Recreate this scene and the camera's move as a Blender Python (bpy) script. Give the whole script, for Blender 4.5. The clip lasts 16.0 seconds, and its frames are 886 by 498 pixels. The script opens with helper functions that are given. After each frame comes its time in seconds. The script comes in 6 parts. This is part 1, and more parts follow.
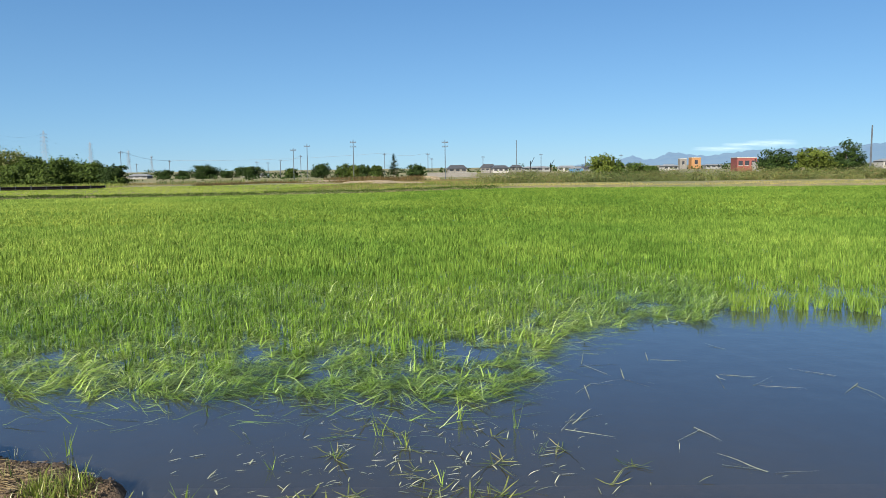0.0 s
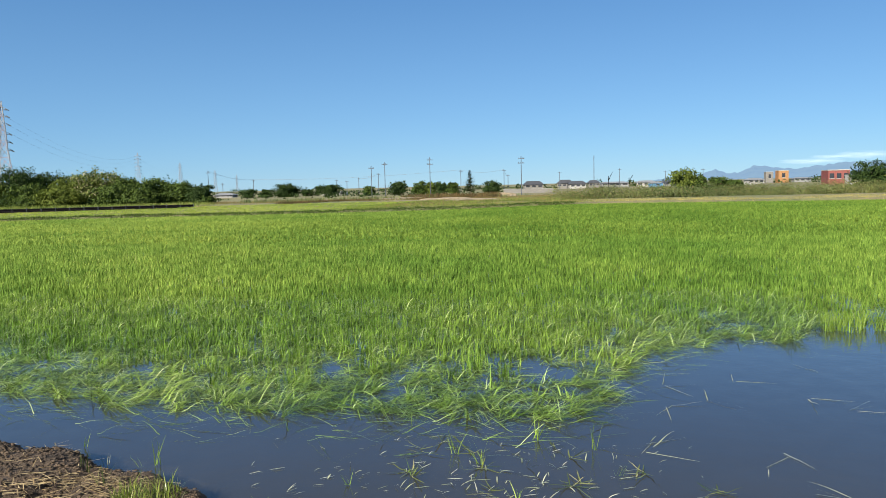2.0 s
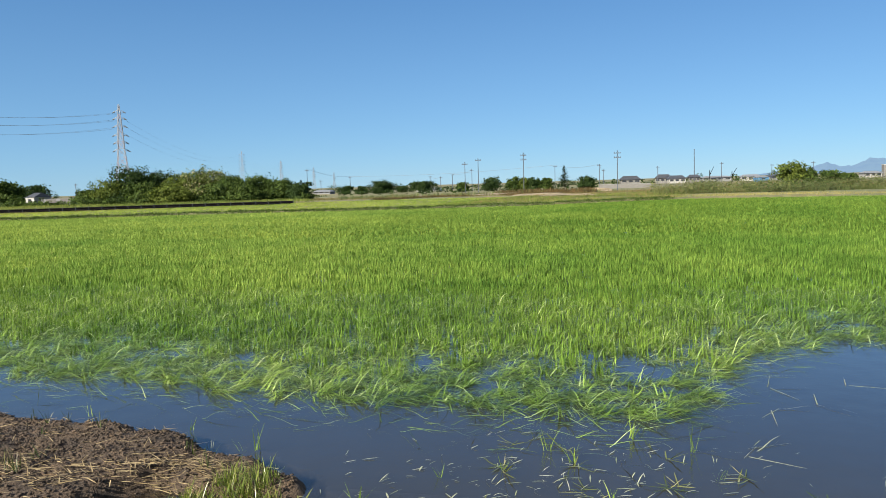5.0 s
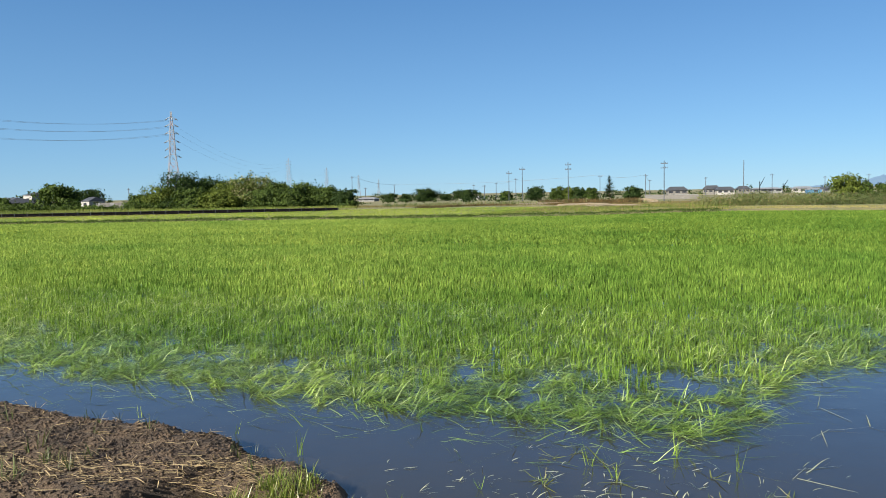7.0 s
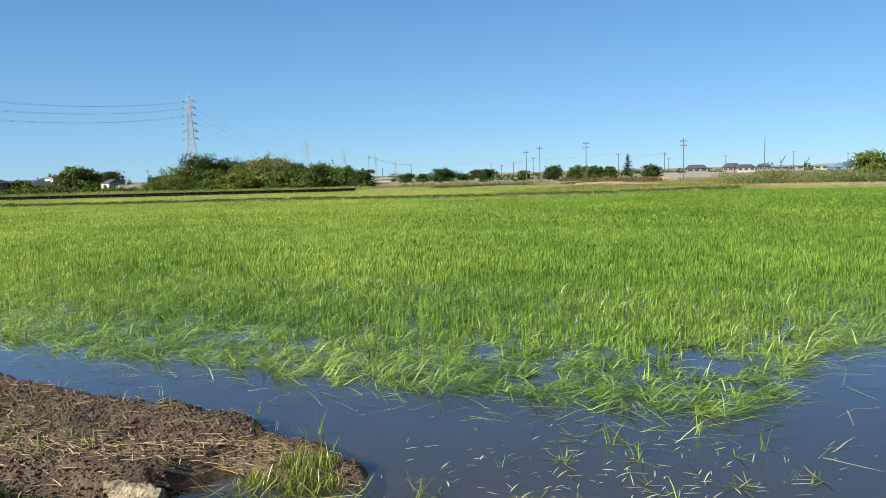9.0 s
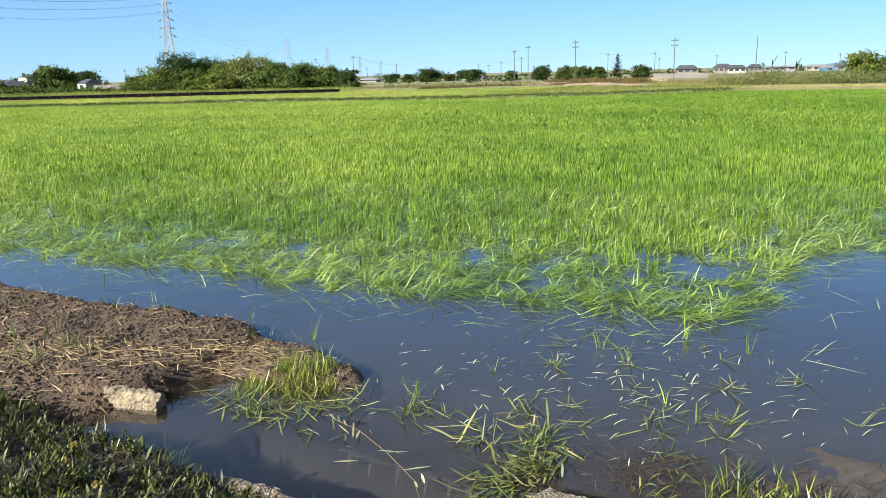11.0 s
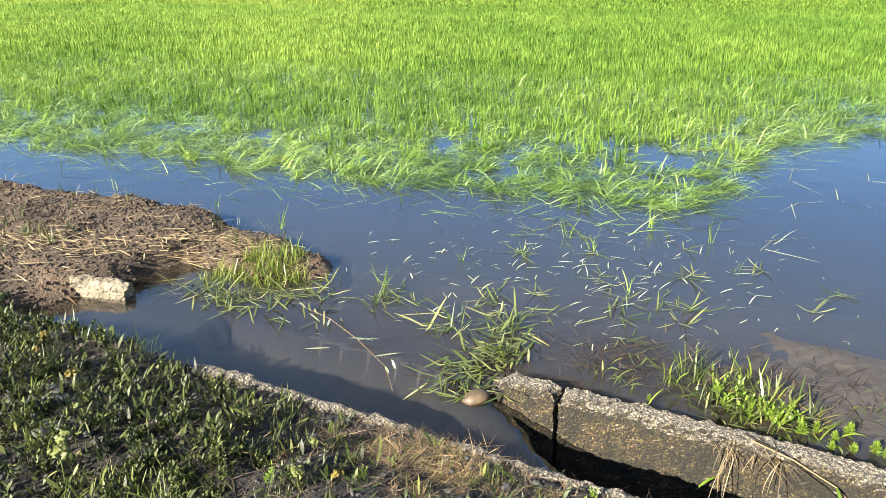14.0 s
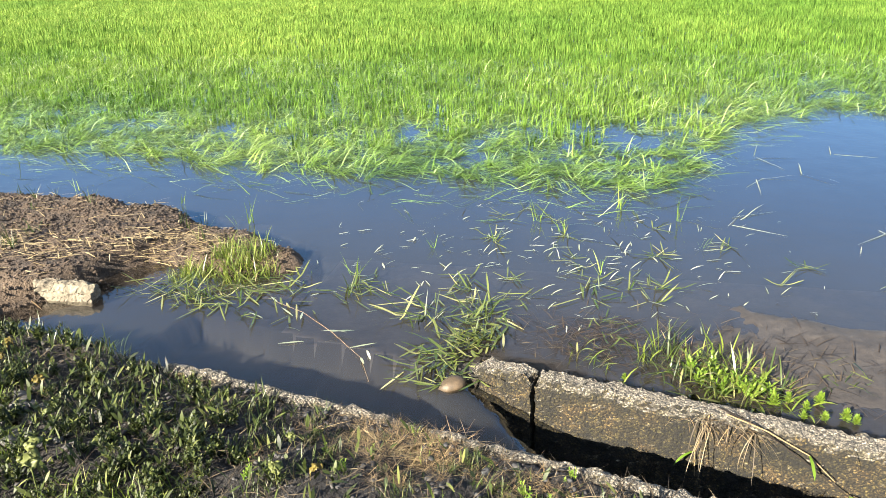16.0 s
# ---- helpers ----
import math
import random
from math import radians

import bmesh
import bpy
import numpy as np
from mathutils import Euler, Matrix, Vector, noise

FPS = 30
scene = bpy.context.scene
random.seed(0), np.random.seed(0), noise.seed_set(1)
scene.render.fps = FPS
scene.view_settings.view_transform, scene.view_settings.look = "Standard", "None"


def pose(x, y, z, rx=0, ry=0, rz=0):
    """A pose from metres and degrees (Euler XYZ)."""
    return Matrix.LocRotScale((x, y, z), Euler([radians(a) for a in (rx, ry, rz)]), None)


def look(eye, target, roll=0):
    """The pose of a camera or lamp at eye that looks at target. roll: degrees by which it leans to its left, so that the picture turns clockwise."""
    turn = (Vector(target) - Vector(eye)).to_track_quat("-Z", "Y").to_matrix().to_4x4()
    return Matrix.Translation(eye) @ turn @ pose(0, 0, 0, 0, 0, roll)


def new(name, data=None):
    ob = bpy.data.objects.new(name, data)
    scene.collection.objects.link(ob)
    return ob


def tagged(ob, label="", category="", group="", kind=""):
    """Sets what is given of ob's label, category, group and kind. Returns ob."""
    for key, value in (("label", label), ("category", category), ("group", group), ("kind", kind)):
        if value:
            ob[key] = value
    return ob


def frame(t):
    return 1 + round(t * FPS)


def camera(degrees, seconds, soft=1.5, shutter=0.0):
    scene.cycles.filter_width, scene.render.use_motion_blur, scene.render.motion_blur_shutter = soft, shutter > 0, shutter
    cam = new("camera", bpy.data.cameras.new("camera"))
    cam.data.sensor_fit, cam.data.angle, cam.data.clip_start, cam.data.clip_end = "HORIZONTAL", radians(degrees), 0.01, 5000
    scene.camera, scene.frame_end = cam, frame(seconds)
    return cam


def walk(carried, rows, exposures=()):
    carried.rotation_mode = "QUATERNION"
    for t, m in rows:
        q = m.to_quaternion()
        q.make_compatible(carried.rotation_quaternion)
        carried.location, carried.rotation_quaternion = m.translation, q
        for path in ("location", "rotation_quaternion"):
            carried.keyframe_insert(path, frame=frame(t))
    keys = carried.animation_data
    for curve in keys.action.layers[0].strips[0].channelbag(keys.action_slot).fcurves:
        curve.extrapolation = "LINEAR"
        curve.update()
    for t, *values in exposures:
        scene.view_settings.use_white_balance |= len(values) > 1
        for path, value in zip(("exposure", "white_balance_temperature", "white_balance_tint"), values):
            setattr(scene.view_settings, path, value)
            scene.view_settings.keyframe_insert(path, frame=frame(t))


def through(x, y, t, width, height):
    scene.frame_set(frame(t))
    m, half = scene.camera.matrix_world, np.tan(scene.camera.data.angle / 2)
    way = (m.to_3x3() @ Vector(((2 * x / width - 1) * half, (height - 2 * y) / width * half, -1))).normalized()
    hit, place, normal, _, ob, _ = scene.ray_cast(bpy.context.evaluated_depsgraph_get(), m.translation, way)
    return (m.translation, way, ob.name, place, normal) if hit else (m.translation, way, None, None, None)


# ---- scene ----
cam = camera(61.5, 16.0, soft=0.6)

PATH = [
    (0, (0.085, -0.011, 1.488), (0.052, 1.977, 1.271), -0.8),
    (0.5, (0.083, 0.0, 1.486), (0.0, 1.988, 1.284), -1.0),
    (1, (0.079, -0.007, 1.49), (-0.053, 1.979, 1.303), -1.2),
    (1.5, (0.085, -0.009, 1.492), (-0.098, 1.975, 1.317), -1.3),
    (2, (0.086, -0.002, 1.491), (-0.15, 1.976, 1.322), -1.4),
    (2.5, (0.087, 0.002, 1.49), (-0.2, 1.975, 1.323), -1.5),
    (3, (0.076, 0.019, 1.482), (-0.26, 1.984, 1.313), -1.5),
    (3.5, (0.076, 0.023, 1.481), (-0.305, 1.978, 1.306), -1.7),
    (4, (0.084, 0.021, 1.478), (-0.334, 1.969, 1.299), -1.8),
    (6.5, (0.087, 0.005, 1.489), (-0.479, 1.917, 1.334), -1.3),
    (7, (0.085, -0.001, 1.495), (-0.507, 1.904, 1.347), -1.1),
    (7.5, (0.078, 0.015, 1.484), (-0.537, 1.913, 1.342), -1.0),
    (8, (0.071, 0.024, 1.482), (-0.56, 1.916, 1.336), -1.1),
    (8.5, (0.069, 0.029, 1.48), (-0.568, 1.917, 1.316), -1.3),
    (10.8, (0.019, 0.058, 1.48), (-0.579, 1.917, 1.053), -1.9),
    (11, (0.016, 0.056, 1.499), (-0.578, 1.911, 1.041), -1.4),
    (11.5, (0.005, 0.056, 1.508), (-0.572, 1.9, 0.993), -0.4),
    (12, (-0.002, 0.055, 1.512), (-0.564, 1.889, 0.944), 0.2),
    (12.5, (-0.001, 0.062, 1.51), (-0.549, 1.882, 0.887), 0.4),
    (13, (-0.004, 0.061, 1.508), (-0.535, 1.869, 0.837), 0.2),
    (13.5, (-0.011, 0.064, 1.504), (-0.516, 1.863, 0.791), -0.0),
    (14, (-0.008, 0.069, 1.509), (-0.491, 1.859, 0.761), -0.4),
    (14.5, (-0.004, 0.068, 1.506), (-0.466, 1.858, 0.743), -0.8),
    (15, (-0.005, 0.075, 1.494), (-0.448, 1.867, 0.724), -1.2),
    (15.5, (-0.01, 0.075, 1.495), (-0.431, 1.871, 0.722), -1.4),
    (16, (-0.007, 0.08, 1.499), (-0.415, 1.877, 0.722), -1.8),
]
walk(cam, [(t, look(eye, target, roll)) for t, eye, target, roll in PATH],
     [(0, 1.86), (8.0, 1.88), (9.6, 2.08), (11, 2.29), (12, 2.50), (13, 2.76), (14.5, 2.84), (16, 2.91)])

# ---- world, sun, exposure ----
SUN_WAY, SUN_UP = 28.0, 26.0          # the light travels towards this bearing (from +y to +x), from this height
world = bpy.data.worlds.new("sky")
scene.world = world
world.use_nodes = True
wn = world.node_tree.nodes
sky = wn.new("ShaderNodeTexSky")
sky.sky_type = "NISHITA"
sky.sun_disc = False
sky.sun_elevation = radians(SUN_UP)
sky.sun_rotation = radians(180 + SUN_WAY)
sky.altitude, sky.air_density, sky.dust_density, sky.ozone_density = 0, 0.8, 0.0, 6.0
tone = wn.new("ShaderNodeMix")       # the clear morning air of this day is a shade bluer
tone.data_type, tone.blend_type = "RGBA", "MULTIPLY"
tone.inputs[0].default_value, tone.inputs[7].default_value = 1.0, (0.86, 0.98, 1.03, 1)
world.node_tree.links.new(sky.outputs[0], tone.inputs[6])
even = wn.new("ShaderNodeMix")       # light scattered many times evens the dome out
even.data_type = "RGBA"
even.inputs[0].default_value = 0.55
up, rise, haze = wn.new("ShaderNodeTexCoord"), wn.new("ShaderNodeSeparateXYZ"), wn.new("ShaderNodeValToRGB")
for el, (p, c) in zip([haze.color_ramp.elements[0], haze.color_ramp.elements[1], haze.color_ramp.elements.new(0.5)], ((0.0, (0.34, 0.66, 0.99)), (1.0, (0.03, 0.08, 0.20)), (0.30, (0.11, 0.33, 0.72)))):
    el.position, el.color = p, (*c, 1)
glow = wn.new("ShaderNodeVectorMath")
glow.operation = "SCALE"
glow.inputs["Scale"].default_value = 9.0
world.node_tree.links.new(up.outputs["Generated"], rise.inputs[0])
world.node_tree.links.new(rise.outputs[2], haze.inputs[0])
world.node_tree.links.new(haze.outputs[0], glow.inputs[0])
world.node_tree.links.new(glow.outputs[0], even.inputs[7])
world.node_tree.links.new(tone.outputs[2], even.inputs[6])
world.node_tree.links.new(even.outputs[2], wn["Background"].inputs[0])
wn["Background"].inputs[1].default_value = 0.028
sun = new("sun", bpy.data.lights.new("sun", "SUN"))
sun.data.energy, sun.data.angle, sun.data.color = 5.0, radians(0.5), (1.0, 0.90, 0.76)
_a, _e = radians(SUN_WAY), radians(SUN_UP)
sun.matrix_world = look((0, 0, 30), (math.sin(_a) * math.cos(_e), math.cos(_a) * math.cos(_e), 30 - math.sin(_e)))


# ---- materials ----
def nodes_of(name):
    m = bpy.data.materials.new(name)
    m.use_nodes = True
    nt = m.node_tree
    return m, nt.nodes, nt.links, nt.nodes["Principled BSDF"]


def ramp(nd, stops):
    r = nd.new("ShaderNodeValToRGB")
    while len(r.color_ramp.elements) < len(stops):
        r.color_ramp.elements.new(0.5)
    for el, (p, c) in zip(r.color_ramp.elements, stops):
        el.position, el.color = p, (*c, 1)
    return r


def noise_node(nd, ln, scale, detail=6, rough=0.6, coords="Object", distortion=0.0):
    tc = nd.new("ShaderNodeTexCoord")
    n = nd.new("ShaderNodeTexNoise")
    n.inputs["Scale"].default_value, n.inputs["Detail"].default_value = scale, detail
    n.inputs["Roughness"].default_value, n.inputs["Distortion"].default_value = rough, distortion
    ln.new(tc.outputs[coords], n.inputs["Vector"])
    return n


def mixc(nd, ln, fac, a, b, mode="MIX"):
    m = nd.new("ShaderNodeMix")
    m.data_type, m.blend_type = "RGBA", mode
    for sock, v in ((m.inputs[0], fac), (m.inputs[6], a), (m.inputs[7], b)):
        if hasattr(v, "is_output"):
            ln.new(v, sock)
        else:
            sock.default_value = v if isinstance(v, float) else (*v, 1)
    return m.outputs[2]


def bump(nd, ln, bsdf, height, strength, dist=0.01):
    b = nd.new("ShaderNodeBump")
    b.inputs["Strength"].default_value, b.inputs["Distance"].default_value = strength, dist
    ln.new(height, b.inputs["Height"])
    ln.new(b.outputs[0], bsdf.inputs["Normal"])


def surface(name, dark, light, scale=8.0, rough=0.85, bump_s=0.4, bump_d=0.01, fine=6.0, third=None, metal=0.0):
    """A mottled surface: broad stains of two colours, a finer grain over them, relief."""
    m, nd, ln, b = nodes_of(name)
    broad, grain = noise_node(nd, ln, scale, 5), noise_node(nd, ln, scale * fine, 4, 0.7)
    stops = [(0.35, dark), (0.65, light)] if third is None else [(0.3, dark), (0.5, light), (0.7, third)]
    c = ramp(nd, stops)
    ln.new(broad.outputs[0], c.inputs[0])
    g = ramp(nd, [(0.3, (0.55, 0.55, 0.55)), (0.7, (1.25, 1.25, 1.25))])
    ln.new(grain.outputs[0], g.inputs[0])
    ln.new(mixc(nd, ln, 1.0, c.outputs[0], g.outputs[0], "MULTIPLY"), b.inputs["Base Color"])
    b.inputs["Roughness"].default_value, b.inputs["Metallic"].default_value = rough, metal
    bump(nd, ln, b, grain.outputs[0], bump_s, bump_d)
    return m


def foliage(name, low, high, field=0.0, through=0.35, rough=0.5, tips=None, spec=0.35, pale=0.0):
    """Leaves: each one its own tone, light let through; field: scale of slow changes over the ground."""
    m, nd, ln, b = nodes_of(name)
    geo = nd.new("ShaderNodeNewGeometry")
    info = nd.new("ShaderNodeObjectInfo")
    add = nd.new("ShaderNodeMath")
    add.operation = "ADD"
    ln.new(geo.outputs["Random Per Island"], add.inputs[0])
    ln.new(info.outputs["Random"], add.inputs[1])
    fr = nd.new("ShaderNodeMath")
    fr.operation = "FRACT"
    ln.new(add.outputs[0], fr.inputs[0])
    stops = [(0.0, low), (1.0, high)] if tips is None else [(0.0, low), (0.8, high), (1.0, tips)]
    c = ramp(nd, stops)
    ln.new(fr.outputs[0], c.inputs[0])
    col = c.outputs[0]
    if field:
        n = nd.new("ShaderNodeTexNoise")
        n.inputs["Scale"].default_value, n.inputs["Detail"].default_value = field, 3
        ln.new(geo.outputs["Position"], n.inputs["Vector"])
        r = ramp(nd, [(0.35, (0.72, 0.8, 0.7)), (0.65, (1.3, 1.16, 1.1))])
        ln.new(n.outputs[0], r.inputs[0])
        col = mixc(nd, ln, 1.0, col, r.outputs[0], "MULTIPLY")
        n2 = nd.new("ShaderNodeTexNoise")
        n2.inputs["Scale"].default_value, n2.inputs["Detail"].default_value = field * 14, 2
        ln.new(geo.outputs["Position"], n2.inputs["Vector"])
        r2 = ramp(nd, [(0.35, (0.68, 0.72, 0.66)), (0.65, (1.28, 1.24, 1.2))])
        ln.new(n2.outputs[0], r2.inputs[0])
        col = mixc(nd, ln, 1.0, col, r2.outputs[0], "MULTIPLY")
    if pale:                              # paler towards x = -20
        xyz = nd.new("ShaderNodeSeparateXYZ")
        ln.new(geo.outputs["Position"], xyz.inputs[0])
        mr = nd.new("ShaderNodeMapRange")
        mr.inputs[1].default_value, mr.inputs[2].default_value = -0.5, -20.0
        ln.new(xyz.outputs[0], mr.inputs[0])
        col = mixc(nd, ln, mr.outputs[0], col, mixc(nd, ln, 1.0, col, (1.0 + 0.8 * pale, 1.0 + 0.5 * pale, 1.0 + pale), "MULTIPLY"))
    ln.new(col, b.inputs["Base Color"])
    b.inputs["Roughness"].default_value, b.inputs["Specular IOR Level"].default_value = rough, spec
    t = nd.new("ShaderNodeBsdfTranslucent")
    ln.new(mixc(nd, ln, 1.0, col, (1.1, 1.2, 0.65), "MULTIPLY"), t.inputs[0])
    mx = nd.new("ShaderNodeMixShader")
    mx.inputs[0].default_value = through
    ln.new(b.outputs[0], mx.inputs[1]), ln.new(t.outputs[0], mx.inputs[2])
    ln.new(mx.outputs[0], nd["Material Output"].inputs[0])
    return m


def plain(name, color, rough=0.6, metal=0.0, vary=0.15, scale=3.0):
    d = tuple(c * (1 - vary) for c in color)
    h = tuple(min(1, c * (1 + vary)) for c in color)
    return surface(name, d, h, scale, rough, 0.1, 0.004, 8.0, metal=metal)


def water_material():
    m, nd, ln, b = nodes_of("paddy_water")
    nd.remove(b)
    silt = nd.new("ShaderNodeBsdfDiffuse")
    n = noise_node(nd, ln, 0.9, 4)
    c = ramp(nd, [(0.3, (0.0235, 0.0238, 0.0238)), (0.7, (0.0295, 0.0295, 0.029))])
    ln.new(n.outputs[0], c.inputs[0])
    clear = nd.new("ShaderNodeBsdfTransparent")
    clear.inputs[0].default_value = (0.90, 0.90, 0.88, 1)
    body = nd.new("ShaderNodeMixShader")
    # clear over a near-black bed at the ditch's mouth to paint shade; cloudy beyond
    geo = nd.new("ShaderNodeNewGeometry")
    cross = nd.new("ShaderNodeVectorMath")
    cross.operation = "DOT_PRODUCT"
    cross.inputs[1].default_value = (0.2149, 0.9766, 0)
    ln.new(geo.outputs["Position"], cross.inputs[0])
    shade_mix = nd.new("ShaderNodeMapRange")
    shade_mix.interpolation_type = "SMOOTHSTEP"
    shade_mix.inputs[1].default_value, shade_mix.inputs[2].default_value = 1.85, 2.45
    shade_mix.inputs[3].default_value, shade_mix.inputs[4].default_value = 0.88, 0.55
    ln.new(cross.outputs["Value"], shade_mix.inputs[0])
    ln.new(shade_mix.outputs[0], body.inputs[0])
    # brown silt, also darkened towards the ledge for the pool's shade
    brown_shade = nd.new("ShaderNodeMapRange")
    brown_shade.interpolation_type = "SMOOTHSTEP"
    brown_shade.inputs[1].default_value, brown_shade.inputs[2].default_value = 2.1, 3.3
    ln.new(cross.outputs["Value"], brown_shade.inputs[0])
    ln.new(mixc(nd, ln, brown_shade.outputs[0], (0.0125, 0.0100, 0.0078), c.outputs[0]), silt.inputs[0])
    ln.new(silt.outputs[0], body.inputs[1]), ln.new(clear.outputs[0], body.inputs[2])
    gloss = nd.new("ShaderNodeBsdfGlossy")
    gloss.inputs["Color"].default_value = (1, 1, 1, 1)
    gloss.inputs["Roughness"].default_value = 0.03
    wave, ripple = noise_node(nd, ln, 5.0, 3, 0.5), noise_node(nd, ln, 38.0, 2, 0.5)
    h = nd.new("ShaderNodeMath")
    h.operation = "MULTIPLY_ADD"
    h.inputs[1].default_value = 0.12
    ln.new(ripple.outputs[0], h.inputs[0]), ln.new(wave.outputs[0], h.inputs[2])
    bp = nd.new("ShaderNodeBump")
    bp.inputs["Strength"].default_value, bp.inputs["Distance"].default_value = 0.16, 0.03
    ln.new(h.outputs[0], bp.inputs["Height"])
    ln.new(bp.outputs[0], gloss.inputs["Normal"])
    facing = nd.new("ShaderNodeLayerWeight")
    facing.inputs["Blend"].default_value = 0.5
    power = nd.new("ShaderNodeMath")
    power.operation = "POWER"
    power.inputs[1].default_value = 3.8
    ln.new(facing.outputs["Facing"], power.inputs[0])
    share = nd.new("ShaderNodeMath")
    share.operation = "MULTIPLY_ADD"
    share.inputs[1].default_value, share.inputs[2].default_value = 0.96, 0.02
    ln.new(power.outputs[0], share.inputs[0])
    mx = nd.new("ShaderNodeMixShader")
    ln.new(share.outputs[0], mx.inputs[0])
    ln.new(body.outputs[0], mx.inputs[1]), ln.new(gloss.outputs[0], mx.inputs[2])
    ln.new(mx.outputs[0], nd["Material Output"].inputs[0])
    return m


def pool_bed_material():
    """Bed at the ditch's mouth: near black as painted shade, brown silt further out."""
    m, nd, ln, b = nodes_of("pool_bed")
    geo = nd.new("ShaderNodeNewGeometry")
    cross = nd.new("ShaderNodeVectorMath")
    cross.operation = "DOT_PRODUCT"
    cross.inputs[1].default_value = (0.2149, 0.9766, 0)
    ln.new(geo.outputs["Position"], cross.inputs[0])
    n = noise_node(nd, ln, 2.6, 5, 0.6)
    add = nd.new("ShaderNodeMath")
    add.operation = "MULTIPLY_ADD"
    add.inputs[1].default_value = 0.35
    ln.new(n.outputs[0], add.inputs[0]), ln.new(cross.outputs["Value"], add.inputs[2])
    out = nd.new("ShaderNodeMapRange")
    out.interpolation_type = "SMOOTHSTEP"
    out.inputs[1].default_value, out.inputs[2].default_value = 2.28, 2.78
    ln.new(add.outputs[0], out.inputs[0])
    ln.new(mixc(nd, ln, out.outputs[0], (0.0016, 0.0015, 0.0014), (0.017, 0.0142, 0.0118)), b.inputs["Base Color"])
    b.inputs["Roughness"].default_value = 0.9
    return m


def concrete_material():
    """Worn concrete: its pebbles laid bare, dark joints between them; sides coloured darker than the top, browned and
    mossy.
    """
    m, nd, ln, b = nodes_of("worn_concrete")
    tc = nd.new("ShaderNodeTexCoord")
    warp = noise_node(nd, ln, 45, 3, 0.7)
    bent = nd.new("ShaderNodeVectorMath")
    bent.operation = "MULTIPLY_ADD"
    bent.inputs[1].default_value = (0.011, 0.011, 0.011)
    ln.new(warp.outputs["Color"], bent.inputs[0]), ln.new(tc.outputs["Object"], bent.inputs[2])
    v = nd.new("ShaderNodeTexVoronoi")
    v.inputs["Scale"].default_value = 140
    ln.new(bent.outputs[0], v.inputs["Vector"])
    sep = nd.new("ShaderNodeSeparateColor")
    ln.new(v.outputs["Color"], sep.inputs[0])
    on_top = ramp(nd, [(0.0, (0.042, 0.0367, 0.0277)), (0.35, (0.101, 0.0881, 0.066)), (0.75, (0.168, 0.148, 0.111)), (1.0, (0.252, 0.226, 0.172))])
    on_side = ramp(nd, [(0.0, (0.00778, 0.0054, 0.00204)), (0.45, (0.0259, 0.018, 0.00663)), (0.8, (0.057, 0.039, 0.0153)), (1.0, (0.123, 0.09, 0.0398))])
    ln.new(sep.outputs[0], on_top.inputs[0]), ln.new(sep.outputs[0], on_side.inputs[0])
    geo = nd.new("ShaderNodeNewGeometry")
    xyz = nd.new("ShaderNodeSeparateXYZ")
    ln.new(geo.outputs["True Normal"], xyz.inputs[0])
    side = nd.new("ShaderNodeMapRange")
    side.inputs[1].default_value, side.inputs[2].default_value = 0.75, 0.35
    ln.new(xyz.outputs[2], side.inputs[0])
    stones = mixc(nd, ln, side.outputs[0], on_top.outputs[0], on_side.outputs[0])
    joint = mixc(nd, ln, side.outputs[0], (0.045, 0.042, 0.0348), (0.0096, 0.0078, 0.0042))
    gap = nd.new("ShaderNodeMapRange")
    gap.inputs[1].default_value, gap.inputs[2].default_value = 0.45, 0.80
    ln.new(v.outputs["Distance"], gap.inputs[0])
    body = mixc(nd, ln, gap.outputs[0], stones, joint)
    patch = noise_node(nd, ln, 7, 6, 0.7)
    # dark patches on the sides: moss, with the shade of its hollows painted in
    moss_shade = ramp(nd, [(0.38, (1.25, 1.18, 1.0)), (0.48, (0.60, 0.64, 0.45)), (0.60, (0.20, 0.24, 0.10))])
    ln.new(patch.outputs[0], moss_shade.inputs[0])
    grit = noise_node(nd, ln, 210, 3, 0.6)
    speck = ramp(nd, [(0.35, (0.5, 0.5, 0.5)), (0.65, (1.45, 1.45, 1.45))])
    ln.new(grit.outputs[0], speck.inputs[0])
    stained = mixc(nd, ln, side.outputs[0], body, mixc(nd, ln, 1.0, body, moss_shade.outputs[0], "MULTIPLY"))
    ln.new(mixc(nd, ln, 1.0, stained, speck.outputs[0], "MULTIPLY"), b.inputs["Base Color"])
    b.inputs["Roughness"].default_value = 0.92
    high = nd.new("ShaderNodeMath")
    high.operation = "MULTIPLY_ADD"
    high.inputs[1].default_value = -1.2
    ln.new(v.outputs["Distance"], high.inputs[0]), ln.new(grit.outputs[0], high.inputs[2])
    bump(nd, ln, b, high.outputs[0], 1.0, 0.008)
    return m


def mountain_material():
    """Far wooded hills seen through miles of lit air."""
    m, nd, ln, b = nodes_of("far_hills")
    n = noise_node(nd, ln, 0.006, 6)
    c = ramp(nd, [(0.35, (0.014, 0.024, 0.02)), (0.65, (0.024, 0.036, 0.024))])
    ln.new(n.outputs[0], c.inputs[0])
    ln.new(c.outputs[0], b.inputs["Base Color"])
    b.inputs["Roughness"].default_value = 1.0
    # the haze is put in as a faint blue glow of the hills
    b.inputs["Emission Color"].default_value = (0.12, 0.26, 0.48, 1)
    b.inputs["Emission Strength"].default_value = 0.27
    return m


